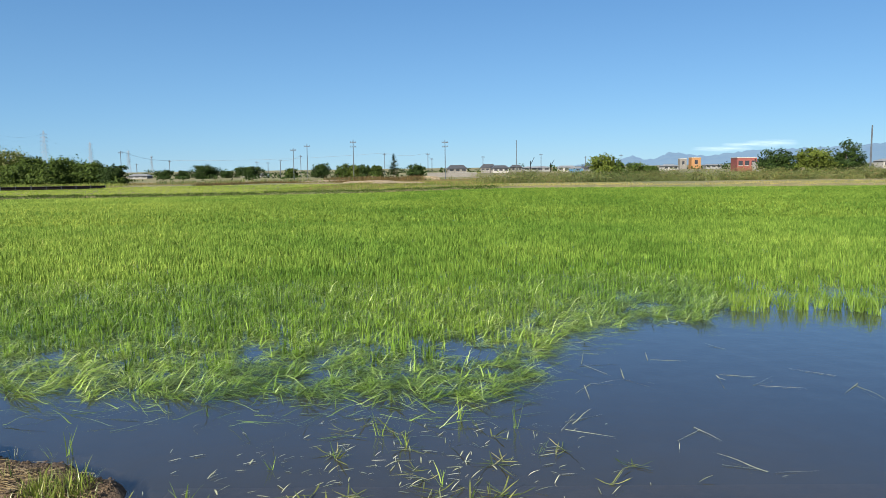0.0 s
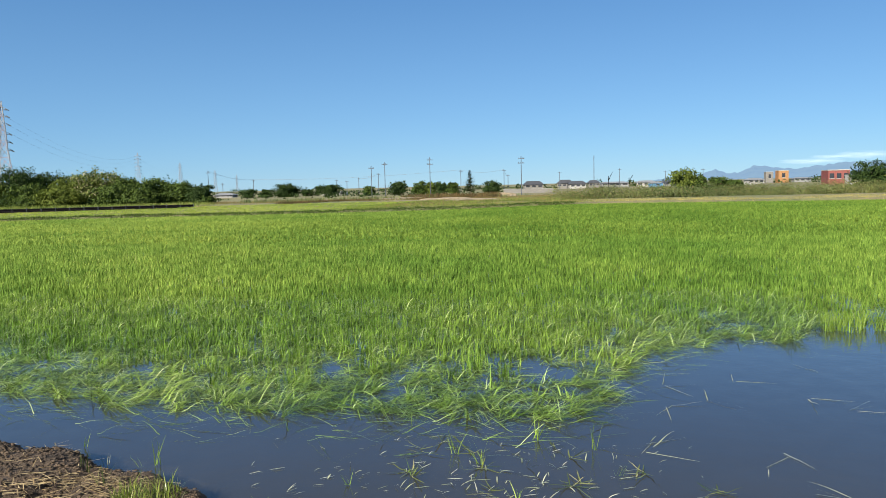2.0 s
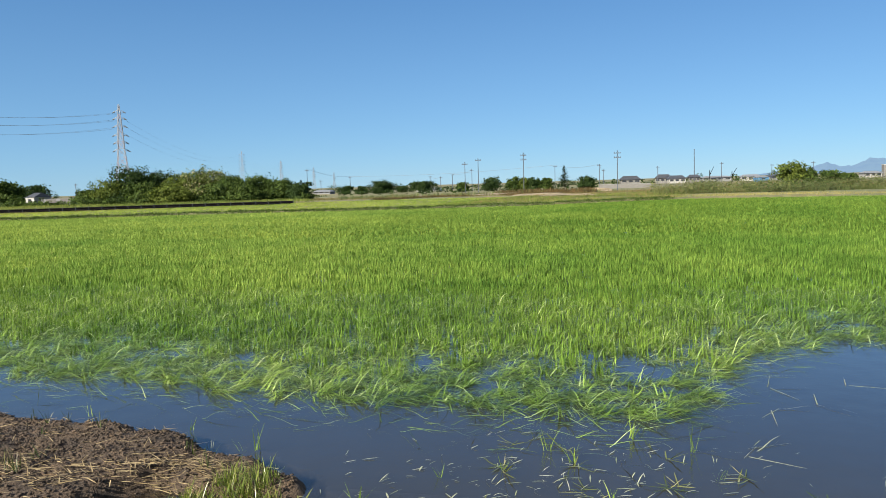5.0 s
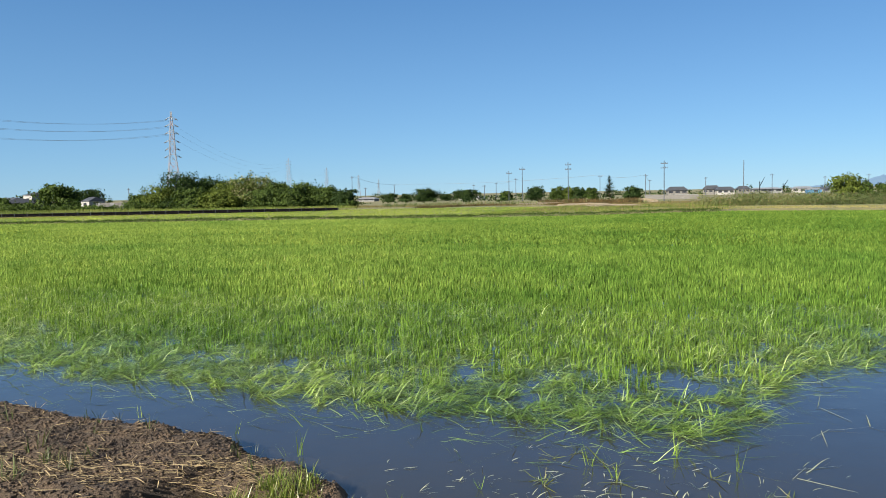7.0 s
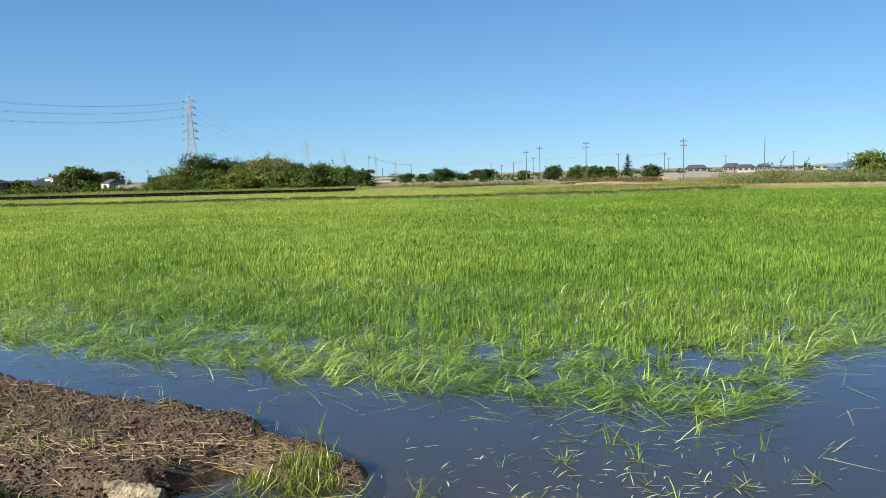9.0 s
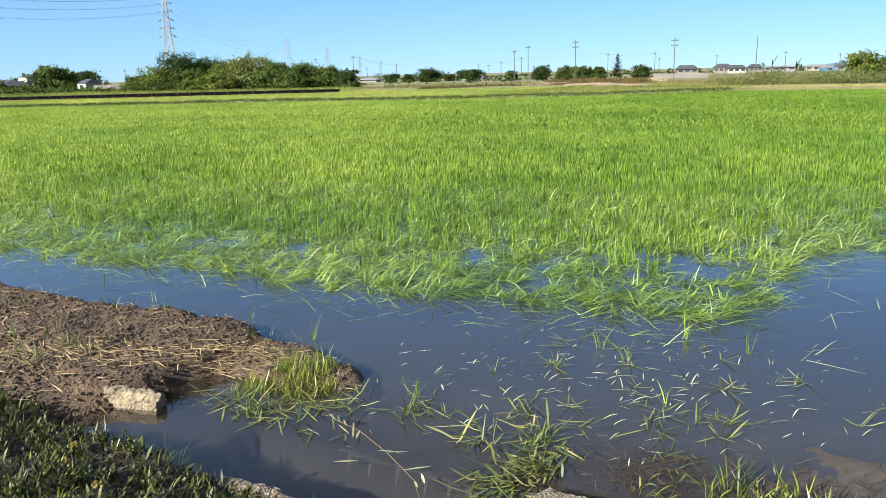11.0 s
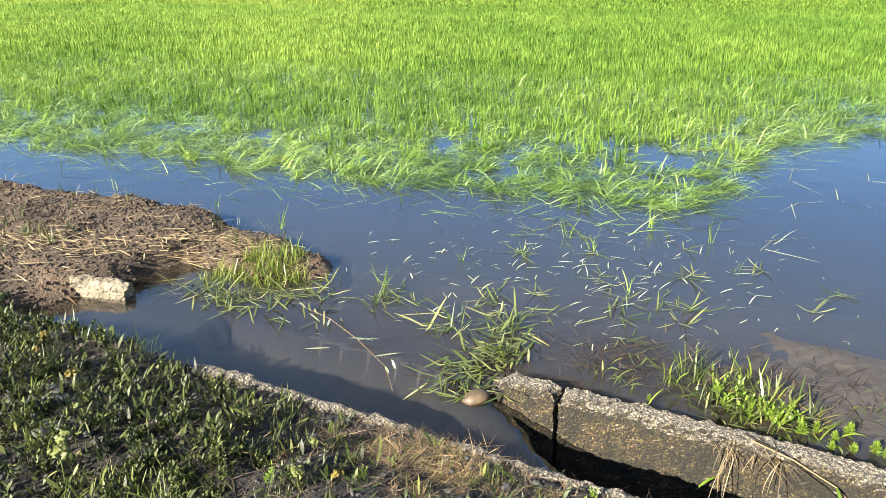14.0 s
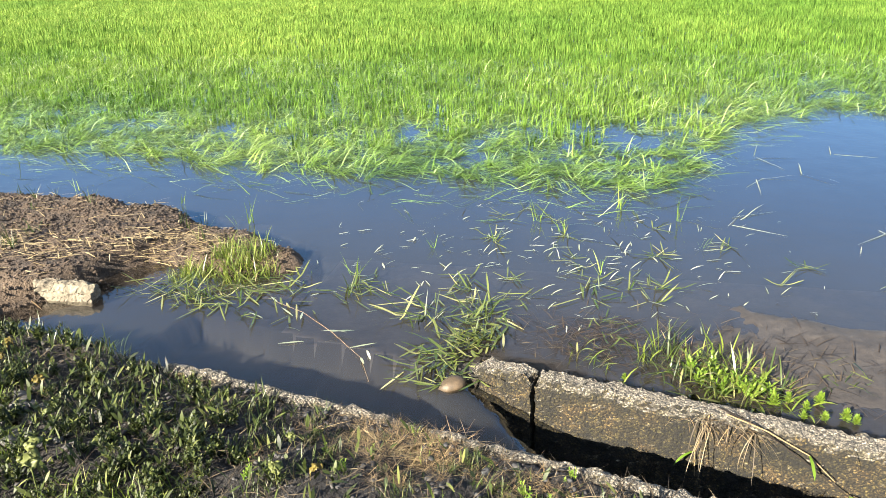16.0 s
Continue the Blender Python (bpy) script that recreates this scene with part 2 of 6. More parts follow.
def cloud_material():
    m, nd, ln, b = nodes_of("cloud_vapour")
    b.inputs["Base Color"].default_value = (0.8, 0.8, 0.82, 1)
    # part of the cloud's sunlit white is added as its own glow
    b.inputs["Emission Color"].default_value = (0.75, 0.82, 0.92, 1)
    b.inputs["Emission Strength"].default_value = 0.24
    n = noise_node(nd, ln, 5.0, 7, 0.65, "UV", 0.6)
    tc = nd.new("ShaderNodeTexCoord")
    g = nd.new("ShaderNodeTexGradient")
    g.gradient_type = "SPHERICAL"
    mp = nd.new("ShaderNodeMapping")
    mp.inputs["Location"].default_value = (-1, -1, 0)
    mp.inputs["Scale"].default_value = (2, 2, 1)
    ln.new(tc.outputs["UV"], mp.inputs[0]), ln.new(mp.outputs[0], g.inputs[0])
    mul = nd.new("ShaderNodeMath")
    mul.operation = "MULTIPLY"
    ln.new(n.outputs[0], mul.inputs[0]), ln.new(g.outputs[0], mul.inputs[1])
    r = ramp(nd, [(0.16, (0, 0, 0)), (0.62, (0.09, 0.09, 0.09))])
    ln.new(mul.outputs[0], r.inputs[0])
    ln.new(r.outputs[0], b.inputs["Alpha"])
    return m


WATER = water_material()
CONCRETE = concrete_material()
MUD = surface("dark_paddy_mud", (0.0197, 0.0126, 0.00713), (0.0476, 0.0311, 0.0174), 7, 0.85, 1.0, 0.02, 9, (0.0776, 0.0518, 0.0293))
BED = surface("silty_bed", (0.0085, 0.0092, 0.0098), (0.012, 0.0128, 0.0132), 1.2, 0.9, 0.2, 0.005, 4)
SHADE_BED = pool_bed_material()
SILT = surface("brown_silt", (0.022, 0.0185, 0.016), (0.038, 0.033, 0.0285), 3.5, 0.7, 0.6, 0.008, 6)
# shade between the plants is put into this near-black earth colour
BANK = surface("shaded_bank_earth", (0.00282, 0.00196, 0.00118), (0.00537, 0.00393, 0.00247), 9, 0.9, 1.0, 0.015, 7, (0.00847, 0.0063, 0.00396))
MEADOW = surface("rough_meadow", (0.048, 0.072, 0.018), (0.09, 0.09, 0.033), 0.10, 0.95, 0.4, 0.05, 12, (0.132, 0.105, 0.054))
FARLAND = surface("far_land", (0.06, 0.072, 0.024), (0.114, 0.099, 0.042), 0.01, 0.95, 0.2, 0.2, 12)
RICE = foliage("rice_leaf", (0.0849, 0.152, 0.0217), (0.147, 0.229, 0.0407), 0.22, 0.34, 0.6, (0.196, 0.262, 0.0942), 0.12, 2.1)
# gloss on lying blades is partly put into the palest tone
RICE_LAID = foliage("laid_rice_leaf", (0.020, 0.054, 0.0085), (0.158, 0.262, 0.050), 0.22, 0.30, 0.36, (0.29, 0.375, 0.20), 0.5, 1.4)
# darker green for the fill low in the rice, standing for shade there
RICE_FOOT = foliage("rice_foot_fill", (0.0378, 0.0853, 0.0154), (0.118, 0.202, 0.041), 0.22, 0.34, 0.8, None, 0.04, 0.8)
RICE_FAR = foliage("rice_leaf_far", (0.0938, 0.159, 0.0276), (0.12, 0.187, 0.0373), 0.12, 0.46, 0.8, None, 0.05, 0.95)
YOUNG = foliage("young_grass", (0.0542, 0.0875, 0.0106), (0.134, 0.17, 0.0267), 0, 0.38, 0.35, (0.217, 0.211, 0.0678), 0.5)
GRASS = foliage("bank_grass", (0.0168, 0.0318, 0.00524), (0.0487, 0.0674, 0.0131), 0, 0.2, 0.5, (0.0975, 0.0827, 0.0337))
# darkest and palest tones put shaded and sunlit leaves into the colour
WEED = foliage("small_weed_leaf", (0.00264, 0.00594, 0.00145), (0.0383, 0.0515, 0.0119), 0, 0.14, 0.5, (0.0986, 0.106, 0.033), 0.2)
FRESH = foliage("fresh_leaf", (0.0924, 0.16, 0.0162), (0.158, 0.217, 0.0324), 0, 0.4, 0.4)
WILTED = foliage("wilted_leaf", (0.102, 0.081, 0.018), (0.156, 0.12, 0.027), 0, 0.4, 0.5)
PALEWILT = foliage("fading_leaf", (0.078, 0.093, 0.024), (0.12, 0.135, 0.042), 0, 0.4, 0.5)
SPRAWL = foliage("sprawling_leaf", (0.0284, 0.051, 0.00864), (0.12, 0.138, 0.0405), 0, 0.3, 0.25, (0.29, 0.276, 0.13), 0.8)
ROT = foliage("rotten_stem", (0.012, 0.0084, 0.0054), (0.036, 0.0252, 0.0156), 0, 0.05, 0.6, (0.084, 0.066, 0.036))
LITTER = foliage("dead_litter", (0.0143, 0.0106, 0.00694), (0.0612, 0.0469, 0.0277), 0, 0.1, 0.7, (0.155, 0.122, 0.0734))
STRAW = foliage("dry_straw", (0.156, 0.114, 0.054), (0.312, 0.252, 0.144), 0, 0.15, 0.6, (0.09, 0.06, 0.03))
DEADSTRAW = foliage("dead_straw", (0.0597, 0.0387, 0.0187), (0.186, 0.131, 0.0673), 0, 0.12, 0.6, (0.278, 0.212, 0.117))
FLOAT = foliage("floating_leaf", (0.12, 0.145, 0.075), (0.25, 0.27, 0.19), 0, 0.2, 0.35, (0.33, 0.335, 0.27), 0.5)
TREE_DARK = foliage("tree_leaf_dark", (0.006, 0.0156, 0.0042), (0.024, 0.0456, 0.009), 0, 0.25, 0.7, None, 0.12)
TREE_MID = foliage("tree_leaf", (0.0072, 0.0192, 0.0042), (0.054, 0.084, 0.015), 0, 0.28, 0.7, None, 0.12)
TREE_LIGHT = foliage("tree_leaf_light", (0.0255, 0.0433, 0.00612), (0.0867, 0.112, 0.0194), 0, 0.3, 0.7, None, 0.12)
TREE_BLOOM = foliage("tree_leaf_bloom", (0.0306, 0.051, 0.00816), (0.0714, 0.0867, 0.0204), 0, 0.25, 0.5, (0.23, 0.214, 0.138), 0.12)
HEDGE = foliage("tall_weed", (0.0337, 0.0536, 0.0143), (0.0763, 0.0969, 0.0296), 0.10, 0.3, 0.6, (0.0944, 0.0663, 0.0382))
VERGE = foliage("mown_verge", (0.102, 0.106, 0.0382), (0.184, 0.174, 0.0714), 0.08, 0.25, 0.7, (0.0816, 0.106, 0.0306))
PASTURE = foliage("rough_grass", (0.050, 0.080, 0.018), (0.105, 0.138, 0.036), 0.07, 0.3, 0.7, (0.12, 0.118, 0.048), 0.1)
RUST = foliage("rusty_weed", (0.022, 0.020, 0.010), (0.080, 0.056, 0.028), 0.2, 0.2, 0.7, (0.050, 0.062, 0.020), 0.1)
DRYGRASS = foliage("dry_grass", (0.06, 0.057, 0.021), (0.126, 0.099, 0.045), 0.05, 0.25, 0.7, (0.072, 0.09, 0.024))
BARK = surface("bark", (0.03, 0.0228, 0.0168), (0.072, 0.057, 0.042), 3, 0.9, 0.6, 0.02)
POLE = plain("pole_concrete", (0.034, 0.043, 0.056), 0.9)
STEEL = plain("dull_steel", (0.05, 0.055, 0.06), 0.7, 0.2)
TOWER_WHITE = plain("tower_white_paint", (0.165, 0.185, 0.215), 0.7)
TOWER_RED = plain("tower_red_paint", (0.165, 0.135, 0.15), 0.7)
TOWER_GREY = plain("tower_grey_paint", (0.13, 0.155, 0.19), 0.8)
WIRE = plain("wire", (0.096, 0.12, 0.144), 0.6)
BLACK = plain("black_paint", (0.0036, 0.0036, 0.0042), 1.0)
BLACK.node_tree.nodes["Principled BSDF"].inputs["Specular IOR Level"].default_value = 0.05
WHITE = plain("white_paint", (0.202, 0.202, 0.197), 0.5)
PLASTER = plain("pale_plaster", (0.0931, 0.0917, 0.0875), 0.85)
GREYWALL = plain("grey_cladding", (0.119, 0.126, 0.13), 0.7)
TILE = plain("dark_roof_tile", (0.033, 0.036, 0.042), 0.5, 0, 0.3)
GREYROOF = plain("grey_sheet_roof", (0.15, 0.162, 0.174), 0.5, 0.2)
REDWALL = plain("red_cladding", (0.107, 0.0236, 0.0189), 0.6)
ORANGE = plain("orange_cladding", (0.17, 0.085, 0.030), 0.6)
PANE = plain("window_pane", (0.018, 0.021, 0.027), 0.1)
BLUE = plain("blue_sheet", (0.042, 0.132, 0.252), 0.5)
STONE = surface("river_stone", (0.03, 0.0294, 0.0282), (0.078, 0.0762, 0.072), 18, 0.75, 0.3, 0.004, 5)
MUDSTONE = surface("brown_stone", (0.0391, 0.0273, 0.0139), (0.0781, 0.0545, 0.0299), 14, 0.6, 0.4, 0.005, 6)
GRAVEL = surface("gravel", (0.00918, 0.00884, 0.00858), (0.0398, 0.0382, 0.0361), 25, 0.8, 0.3, 0.004, 4)
HILLS = mountain_material()
CLOUD = cloud_material()


# ---- small mesh tools ----
def mesh_of(name, verts, faces, mat, smooth=False):
    """A mesh from arrays: faces all with the same number of corners."""
    verts, faces = np.asarray(verts, np.float32), np.asarray(faces, np.int32)
    me = bpy.data.meshes.new(name)
    me.vertices.add(len(verts))
    me.vertices.foreach_set("co", verts.ravel())
    k = faces.shape[1]
    me.loops.add(faces.size)
    me.loops.foreach_set("vertex_index", faces.ravel())
    me.polygons.add(len(faces))
    me.polygons.foreach_set("loop_start", np.arange(0, faces.size, k, dtype=np.int32))
    if smooth:
        me.polygons.foreach_set("use_smooth", np.ones(len(faces), bool))
    me.update(calc_edges=True)
    for m in mat if isinstance(mat, (list, tuple)) else [mat]:
        me.materials.append(m)
    return me


def part(name, bm, material, parent, label=""):
    me = bpy.data.meshes.new(name)
    bm.to_mesh(me)
    bm.free()
    me.materials.append(material)
    ob = new(name, me)
    ob.parent = parent
    return tagged(ob, label)


def part_mesh(name, me, parent, label=""):
    ob = new(name, me)
    ob.parent = parent
    return tagged(ob, label)


def empty(name, m, label, category, group=""):
    ob = new(name)
    ob.empty_display_size = 0.1
    ob.matrix_world = m
    return tagged(ob, label, category, group)


def bar(bm, a, b, w, w2=None, n=4):
    """A straight tapered bar with n sides from a to b."""
    a, b = Vector(a), Vector(b)
    axis = b - a
    q = axis.to_track_quat("Z", "Y").to_matrix()
    rings = []
    for p, r in ((a, w), (b, w if w2 is None else w2)):
        rings.append([bm.verts.new(p + q @ Vector((math.cos(2 * math.pi * (i + 0.5) / n) * r, math.sin(2 * math.pi * (i + 0.5) / n) * r, 0))) for i in range(n)])
    for i in range(n):
        bm.faces.new((rings[0][i], rings[0][(i + 1) % n], rings[1][(i + 1) % n], rings[1][i]))
    bm.faces.new(rings[0][::-1]), bm.faces.new(rings[1])
    return bm


def box(bm, x0, y0, z0, x1, y1, z1, bev=0.0):
    g = bmesh.ops.create_cube(bm, size=1.0, matrix=Matrix.LocRotScale(((x0 + x1) / 2, (y0 + y1) / 2, (z0 + z1) / 2), None, (x1 - x0, y1 - y0, z1 - z0)))
    if bev:
        es = {e for v in g["verts"] for e in v.link_edges}
        bmesh.ops.bevel(bm, geom=list(es), offset=bev, segments=2, affect="EDGES")
    return bm


def tube(bm, points, radii, n=6):
    """A bent tapered tube through points."""
    last = None
    for i, (p, r) in enumerate(zip(points, radii)):
        p = Vector(p)
        ahead = Vector(points[min(i + 1, len(points) - 1)]) - Vector(points[max(i - 1, 0)])
        q = ahead.to_track_quat("Z", "Y").to_matrix()
        ring = [bm.verts.new(p + q @ Vector((math.cos(2 * math.pi * k / n) * r, math.sin(2 * math.pi * k / n) * r, 0))) for k in range(n)]
        if last:
            for k in range(n):
                bm.faces.new((last[k], last[(k + 1) % n], ring[(k + 1) % n], ring[k]))
        else:
            bm.faces.new(ring[::-1])
        last = ring
    bm.faces.new(last)
    return bm


rng = np.random.default_rng(7)


def lattice_noise(x, y, scale, seed):
    """Smooth value noise in -1..1 over arrays."""
    u, v = np.asarray(x) * scale + seed * 17.3, np.asarray(y) * scale - seed * 9.1
    i, j = np.floor(u), np.floor(v)
    fu, fv = u - i, v - j
    fu, fv = fu * fu * (3 - 2 * fu), fv * fv * (3 - 2 * fv)

    def h(a, b):
        s = np.sin(a * 127.1 + b * 311.7 + seed * 74.7) * 43758.5453
        return (s - np.floor(s)) * 2 - 1

    return (h(i, j) * (1 - fu) + h(i + 1, j) * fu) * (1 - fv) + (h(i, j + 1) * (1 - fu) + h(i + 1, j + 1) * fu) * fv


def step(a, b, x):
    t = np.clip((x - a) / (b - a), 0, 1)
    return t * t * (3 - 2 * t)


def blades(root, way, length, tilt0, tilt1, width, segs, float_z=None, twist=0.5, belly=0.0):
    """Grass blades: arrays of roots (n,3), bearings, lengths, tilts from upright at foot and tip (radians), widths. Returns vertices and triangles."""
    n = len(root)
    s = np.linspace(0, 1, segs + 1)
    tilt = tilt0[:, None] + (tilt1 - tilt0)[:, None] * s[None, :]
    stepl = (length / segs)[:, None]
    out = np.concatenate([np.zeros((n, 1)), np.cumsum(np.sin(tilt[:, :-1]) * stepl, 1)], 1)
    up = np.concatenate([np.zeros((n, 1)), np.cumsum(np.cos(tilt[:, :-1]) * stepl, 1)], 1)
    cx = root[:, 0:1] + out * np.sin(way)[:, None]
    cy = root[:, 1:2] + out * np.cos(way)[:, None]
    cz = root[:, 2:3] + up
    if float_z is not None:
        cz = np.maximum(cz, float_z + (np.arange(n) % 7)[:, None] * 0.0006)
    tw = rng.uniform(-twist, twist, n)
    wx, wy, wz = np.cos(way + tw), -np.sin(way + tw), np.sin(tw) * 0.5
    prof = np.where(s < 0.25, 0.75 + s, 1.0) * (1 - s) ** 0.55
    if belly:
        prof = np.sin(np.pi * np.clip(s * 0.94 + 0.06, 0, 1)) ** belly
    half = width[:, None] * 0.5 * prof[None, :]
    left = np.stack([cx - half * wx[:, None], cy - half * wy[:, None], cz - half * wz[:, None]], -1)[:, :-1]
    right = np.stack([cx + half * wx[:, None], cy + half * wy[:, None], cz + half * wz[:, None]], -1)[:, :-1]
    tip = np.stack([cx[:, -1], cy[:, -1], cz[:, -1]], -1)[:, None]
    verts = np.concatenate([left, right, tip], 1)
    k = 2 * segs + 1
    tri = []
    for i in range(segs - 1):
        tri += [(i, segs + i, segs + i + 1), (i, segs + i + 1, i + 1)]
    tri.append((segs - 1, 2 * segs - 1, 2 * segs))
    faces = (np.arange(n) * k)[:, None, None] + np.array(tri)[None]
    return verts.reshape(-1, 3), faces.reshape(-1, 3)


def join(parts):
    vs, fs, base = [], [], 0
    for v, f in parts:
        vs.append(v), fs.append(f + base)
        base += len(v)
    return np.concatenate(vs), np.concatenate(fs)


# ---- the ditch's own axes: u along it, v across it towards the field ----
U, N, ORIGIN = np.array([0.9766, -0.2149]), np.array([0.2149, 0.9766]), np.array([0.0, 1.82])
DITCH = Matrix(((U[0], N[0], 0, ORIGIN[0]), (U[1], N[1], 0, ORIGIN[1]), (0, 0, 1, 0), (0, 0, 0, 1)))


def along(x, y):
    dx, dy = np.asarray(x) - ORIGIN[0], np.asarray(y) - ORIGIN[1]
    return dx * U[0] + dy * U[1], dx * N[0] + dy * N[1]


def ditch_xy(u, v):
    return u * U[0] + v * N[0] + ORIGIN[0], u * U[1] + v * N[1] + ORIGIN[1]


FRONT_X = [-40, -12, -5.8, -4.7, -3.7, -3.0, -2.0, -1.2, -0.6, 0.2, 0.5, 0.8, 1.05, 1.6, 2.3, 2.75, 3.15, 3.9, 4.5, 15, 40]
FRONT_Y = [6.5, 5.6, 5.20, 5.0, 4.85, 4.80, 4.62, 4.62, 4.58, 4.50, 4.95, 5.55, 6.2, 6.75, 6.90, 7.3, 7.35, 7.2, 7.1, 7.2, 7.3]
FAR_X = [-90, -43, -25, -15, -6, 0, 4, 10, 17, 26, 70]
FAR_Y = [34, 38, 42, 43, 44.5, 49, 51.5, 50, 48, 46.5, 44]


def far_edge(x):
    return np.interp(x, FAR_X, FAR_Y)


MUD_FX = [-12, -4.82, -4.2, -3.35, -2.6, -2.14, -1.88, -1.68, -1.5, -1.38]
MUD_FY = [5.0, 4.23, 4.15, 4.00, 3.88, 3.76, 3.68, 3.57, 3.43, 3.25]


def mud_shape(x, y):
    """How far inside the mud bank a place is, in metres (negative outside)."""
    front = np.interp(x, MUD_FX, MUD_FY) - y
    back = y - np.interp(x, [-4, -2.8, -2.60, -2.45, -2.34, -2.26, -2.0, -1.8, -1.5], [0.0, 2.1, 2.42, 2.62, 2.90, 3.08, 3.06, 2.98, 3.0])
    end = (-1.38 - x) * 1.2
    return np.minimum(np.minimum(front, back), end) + 0.05 * lattice_noise(x, y, 4.0, 3) + 0.02 * lattice_noise(x, y, 15.0, 4)


LEDGE = 0.07          # where the near wall's face stands, across the ditch


def lip(u, v):
    """How far past the broken lip a place is, in metres, towards the ditch."""
    return 0.643 * (u + 0.229) + 0.766 * (v - 0.158) + 0.018 * lattice_noise(u, v, 11.0, 71) + 0.008 * lattice_noise(u, v, 31.0, 72)


def ditch_drop(u, v):
    """How far the water has slid down into the ditch past the broken lip, 0 to 1."""
    return np.clip((lip(u, v) + 0.04) / 0.17, 0, 1) ** 2.5 * step(0.60, 0.52, v)


def height(x, y):
    u, v = along(x, y)
    n1, n2, n3 = lattice_noise(x, y, 2.1, 1), lattice_noise(x, y, 9.0, 2), lattice_noise(x, y, 34.0, 5)
    n4 = lattice_noise(x, y, 70.0, 6)
    near = step(0.3, 1.2, y)          # fine relief only where the ground is meshed finely
    n2, n3, n4 = n2 * near, n3 * near, n4 * near
    z = -0.07 - 0.06 * step(1.15, 0.75, v) + 0.012 * n1
    # silt shoals behind the broken wall and at the foot of the tufts
    shoal = step(0.10, -0.12, np.hypot((x - 1.25) / 1.35, (y - 2.62) / 0.52) - 1 + 0.10 * n1 + 0.05 * n2)
    shoal2 = step(0.2, -0.4, np.hypot((x + 0.72) / 0.66, (y - 2.90) / 0.34) - 1 + 0.15 * n1)
    z = np.maximum(z, -0.13 + 0.115 * shoal + 0.006 * n2 + 0.004 * n3)
    z = np.maximum(z, -0.13 + 0.085 * shoal2 + 0.006 * n2)
    # a flat of wet silt just clear of the water
    flat = np.minimum(np.minimum((v - 0.74) * 0.7, 1.37 - v), (u - 0.30) * 0.35) + 0.03 * n1 + 0.012 * n2 + 0.008 * n3
    z = np.maximum(z, -0.03 + 0.038 * step(-0.13, 0.05, flat) + (0.005 * n2 + 0.004 * n3 + 0.003 * n4) * step(-0.1, 0.1, flat))
    heap = np.exp(-(((x - 0.42) / 0.17) ** 2 + ((y - 2.66) / 0.15) ** 2)) * 0.022 + np.exp(-(((x - 0.05) / 0.22) ** 2 + ((y - 2.80) / 0.12) ** 2)) * 0.012
    z = z + heap * step(0.4, 0.6, v)
    # the mud bank
    m = mud_shape(x, y)
    rise = step(-0.06, np.where(y < 3.3, 0.24, 0.20), m)
    clod = 0.014 * n2 + 0.010 * np.abs(n3) + 0.009 * n4
    z = np.where(m > -0.08, -0.10 + rise * (0.18 + 0.03 * n1) + (0.8 + 0.2 * rise) * clod, z)
    # the near bank
    w = v - LEDGE
    b = step(0.03, -0.10, w + np.where(u < -1.35, -0.06 * n1, 0))
    soil = 0.058 + 0.067 * step(-0.1, -0.55, w) + 0.02 * n1 + 0.014 * n2 + 0.010 * n3 + 0.004 * n4
    left = step(-1.3, -2.3, u) * 0.02
    z = np.where(w < 0.03, z * (1 - b) + (soil + left) * b, z)
    # the ditch, and the silt that slides over its broken lip
    s = lip(u, v)
    channel = (w > -0.05) & (v < 0.50)
    film = -0.15 + 0.06 * shoal2 + (0.136 - 0.06 * shoal2) * step(-0.20, -0.05, s) + 0.004 * n3
    z = np.where(channel & (u > -1.9) & (w > -0.03), np.minimum(z, film) - 0.46 * ditch_drop(u, v), z)
    z = np.where(channel & (s > 0.15) & (u < 9.0), -0.55, z)
    # bund at the far end, then rough land that falls away a little
    d = y - far_edge(x)
    bund = np.exp(-((d - 0.9) / 0.6) ** 2) * (0.20 + 0.05 * n1)
    second = step(-8, -14, x) * step(0, 2, d) * step(84, 80, y)
    beyond = step(1.0, 4.0, d) * (0.12 + 0.06 * lattice_noise(x, y, 0.21, 8)) * (1 - second) - 0.10 * second - step(60, 170, y) * 1.1
    z = np.where(d > -0.6, np.where(d > 0, -0.02, -0.13) + bund + beyond, z)
    side = step(58, 60, np.abs(x)) * (y > 0) * (d < 0) * 0.3
    return z + side


def graded(fine0, fine1, fine_step, reach0, reach1, grow=1.12):
    xs = list(np.arange(fine0, fine1 + 1e-6, fine_step))
    s, x = fine_step, fine1
    while x < reach1:
        s = min(s * grow, 400)
        x += s
        xs.append(x)
    s, x = fine_step, fine0
    while x > reach0:
        s = min(s * grow, 400)
        x -= s
        xs.insert(0, x)
    return np.array(xs)


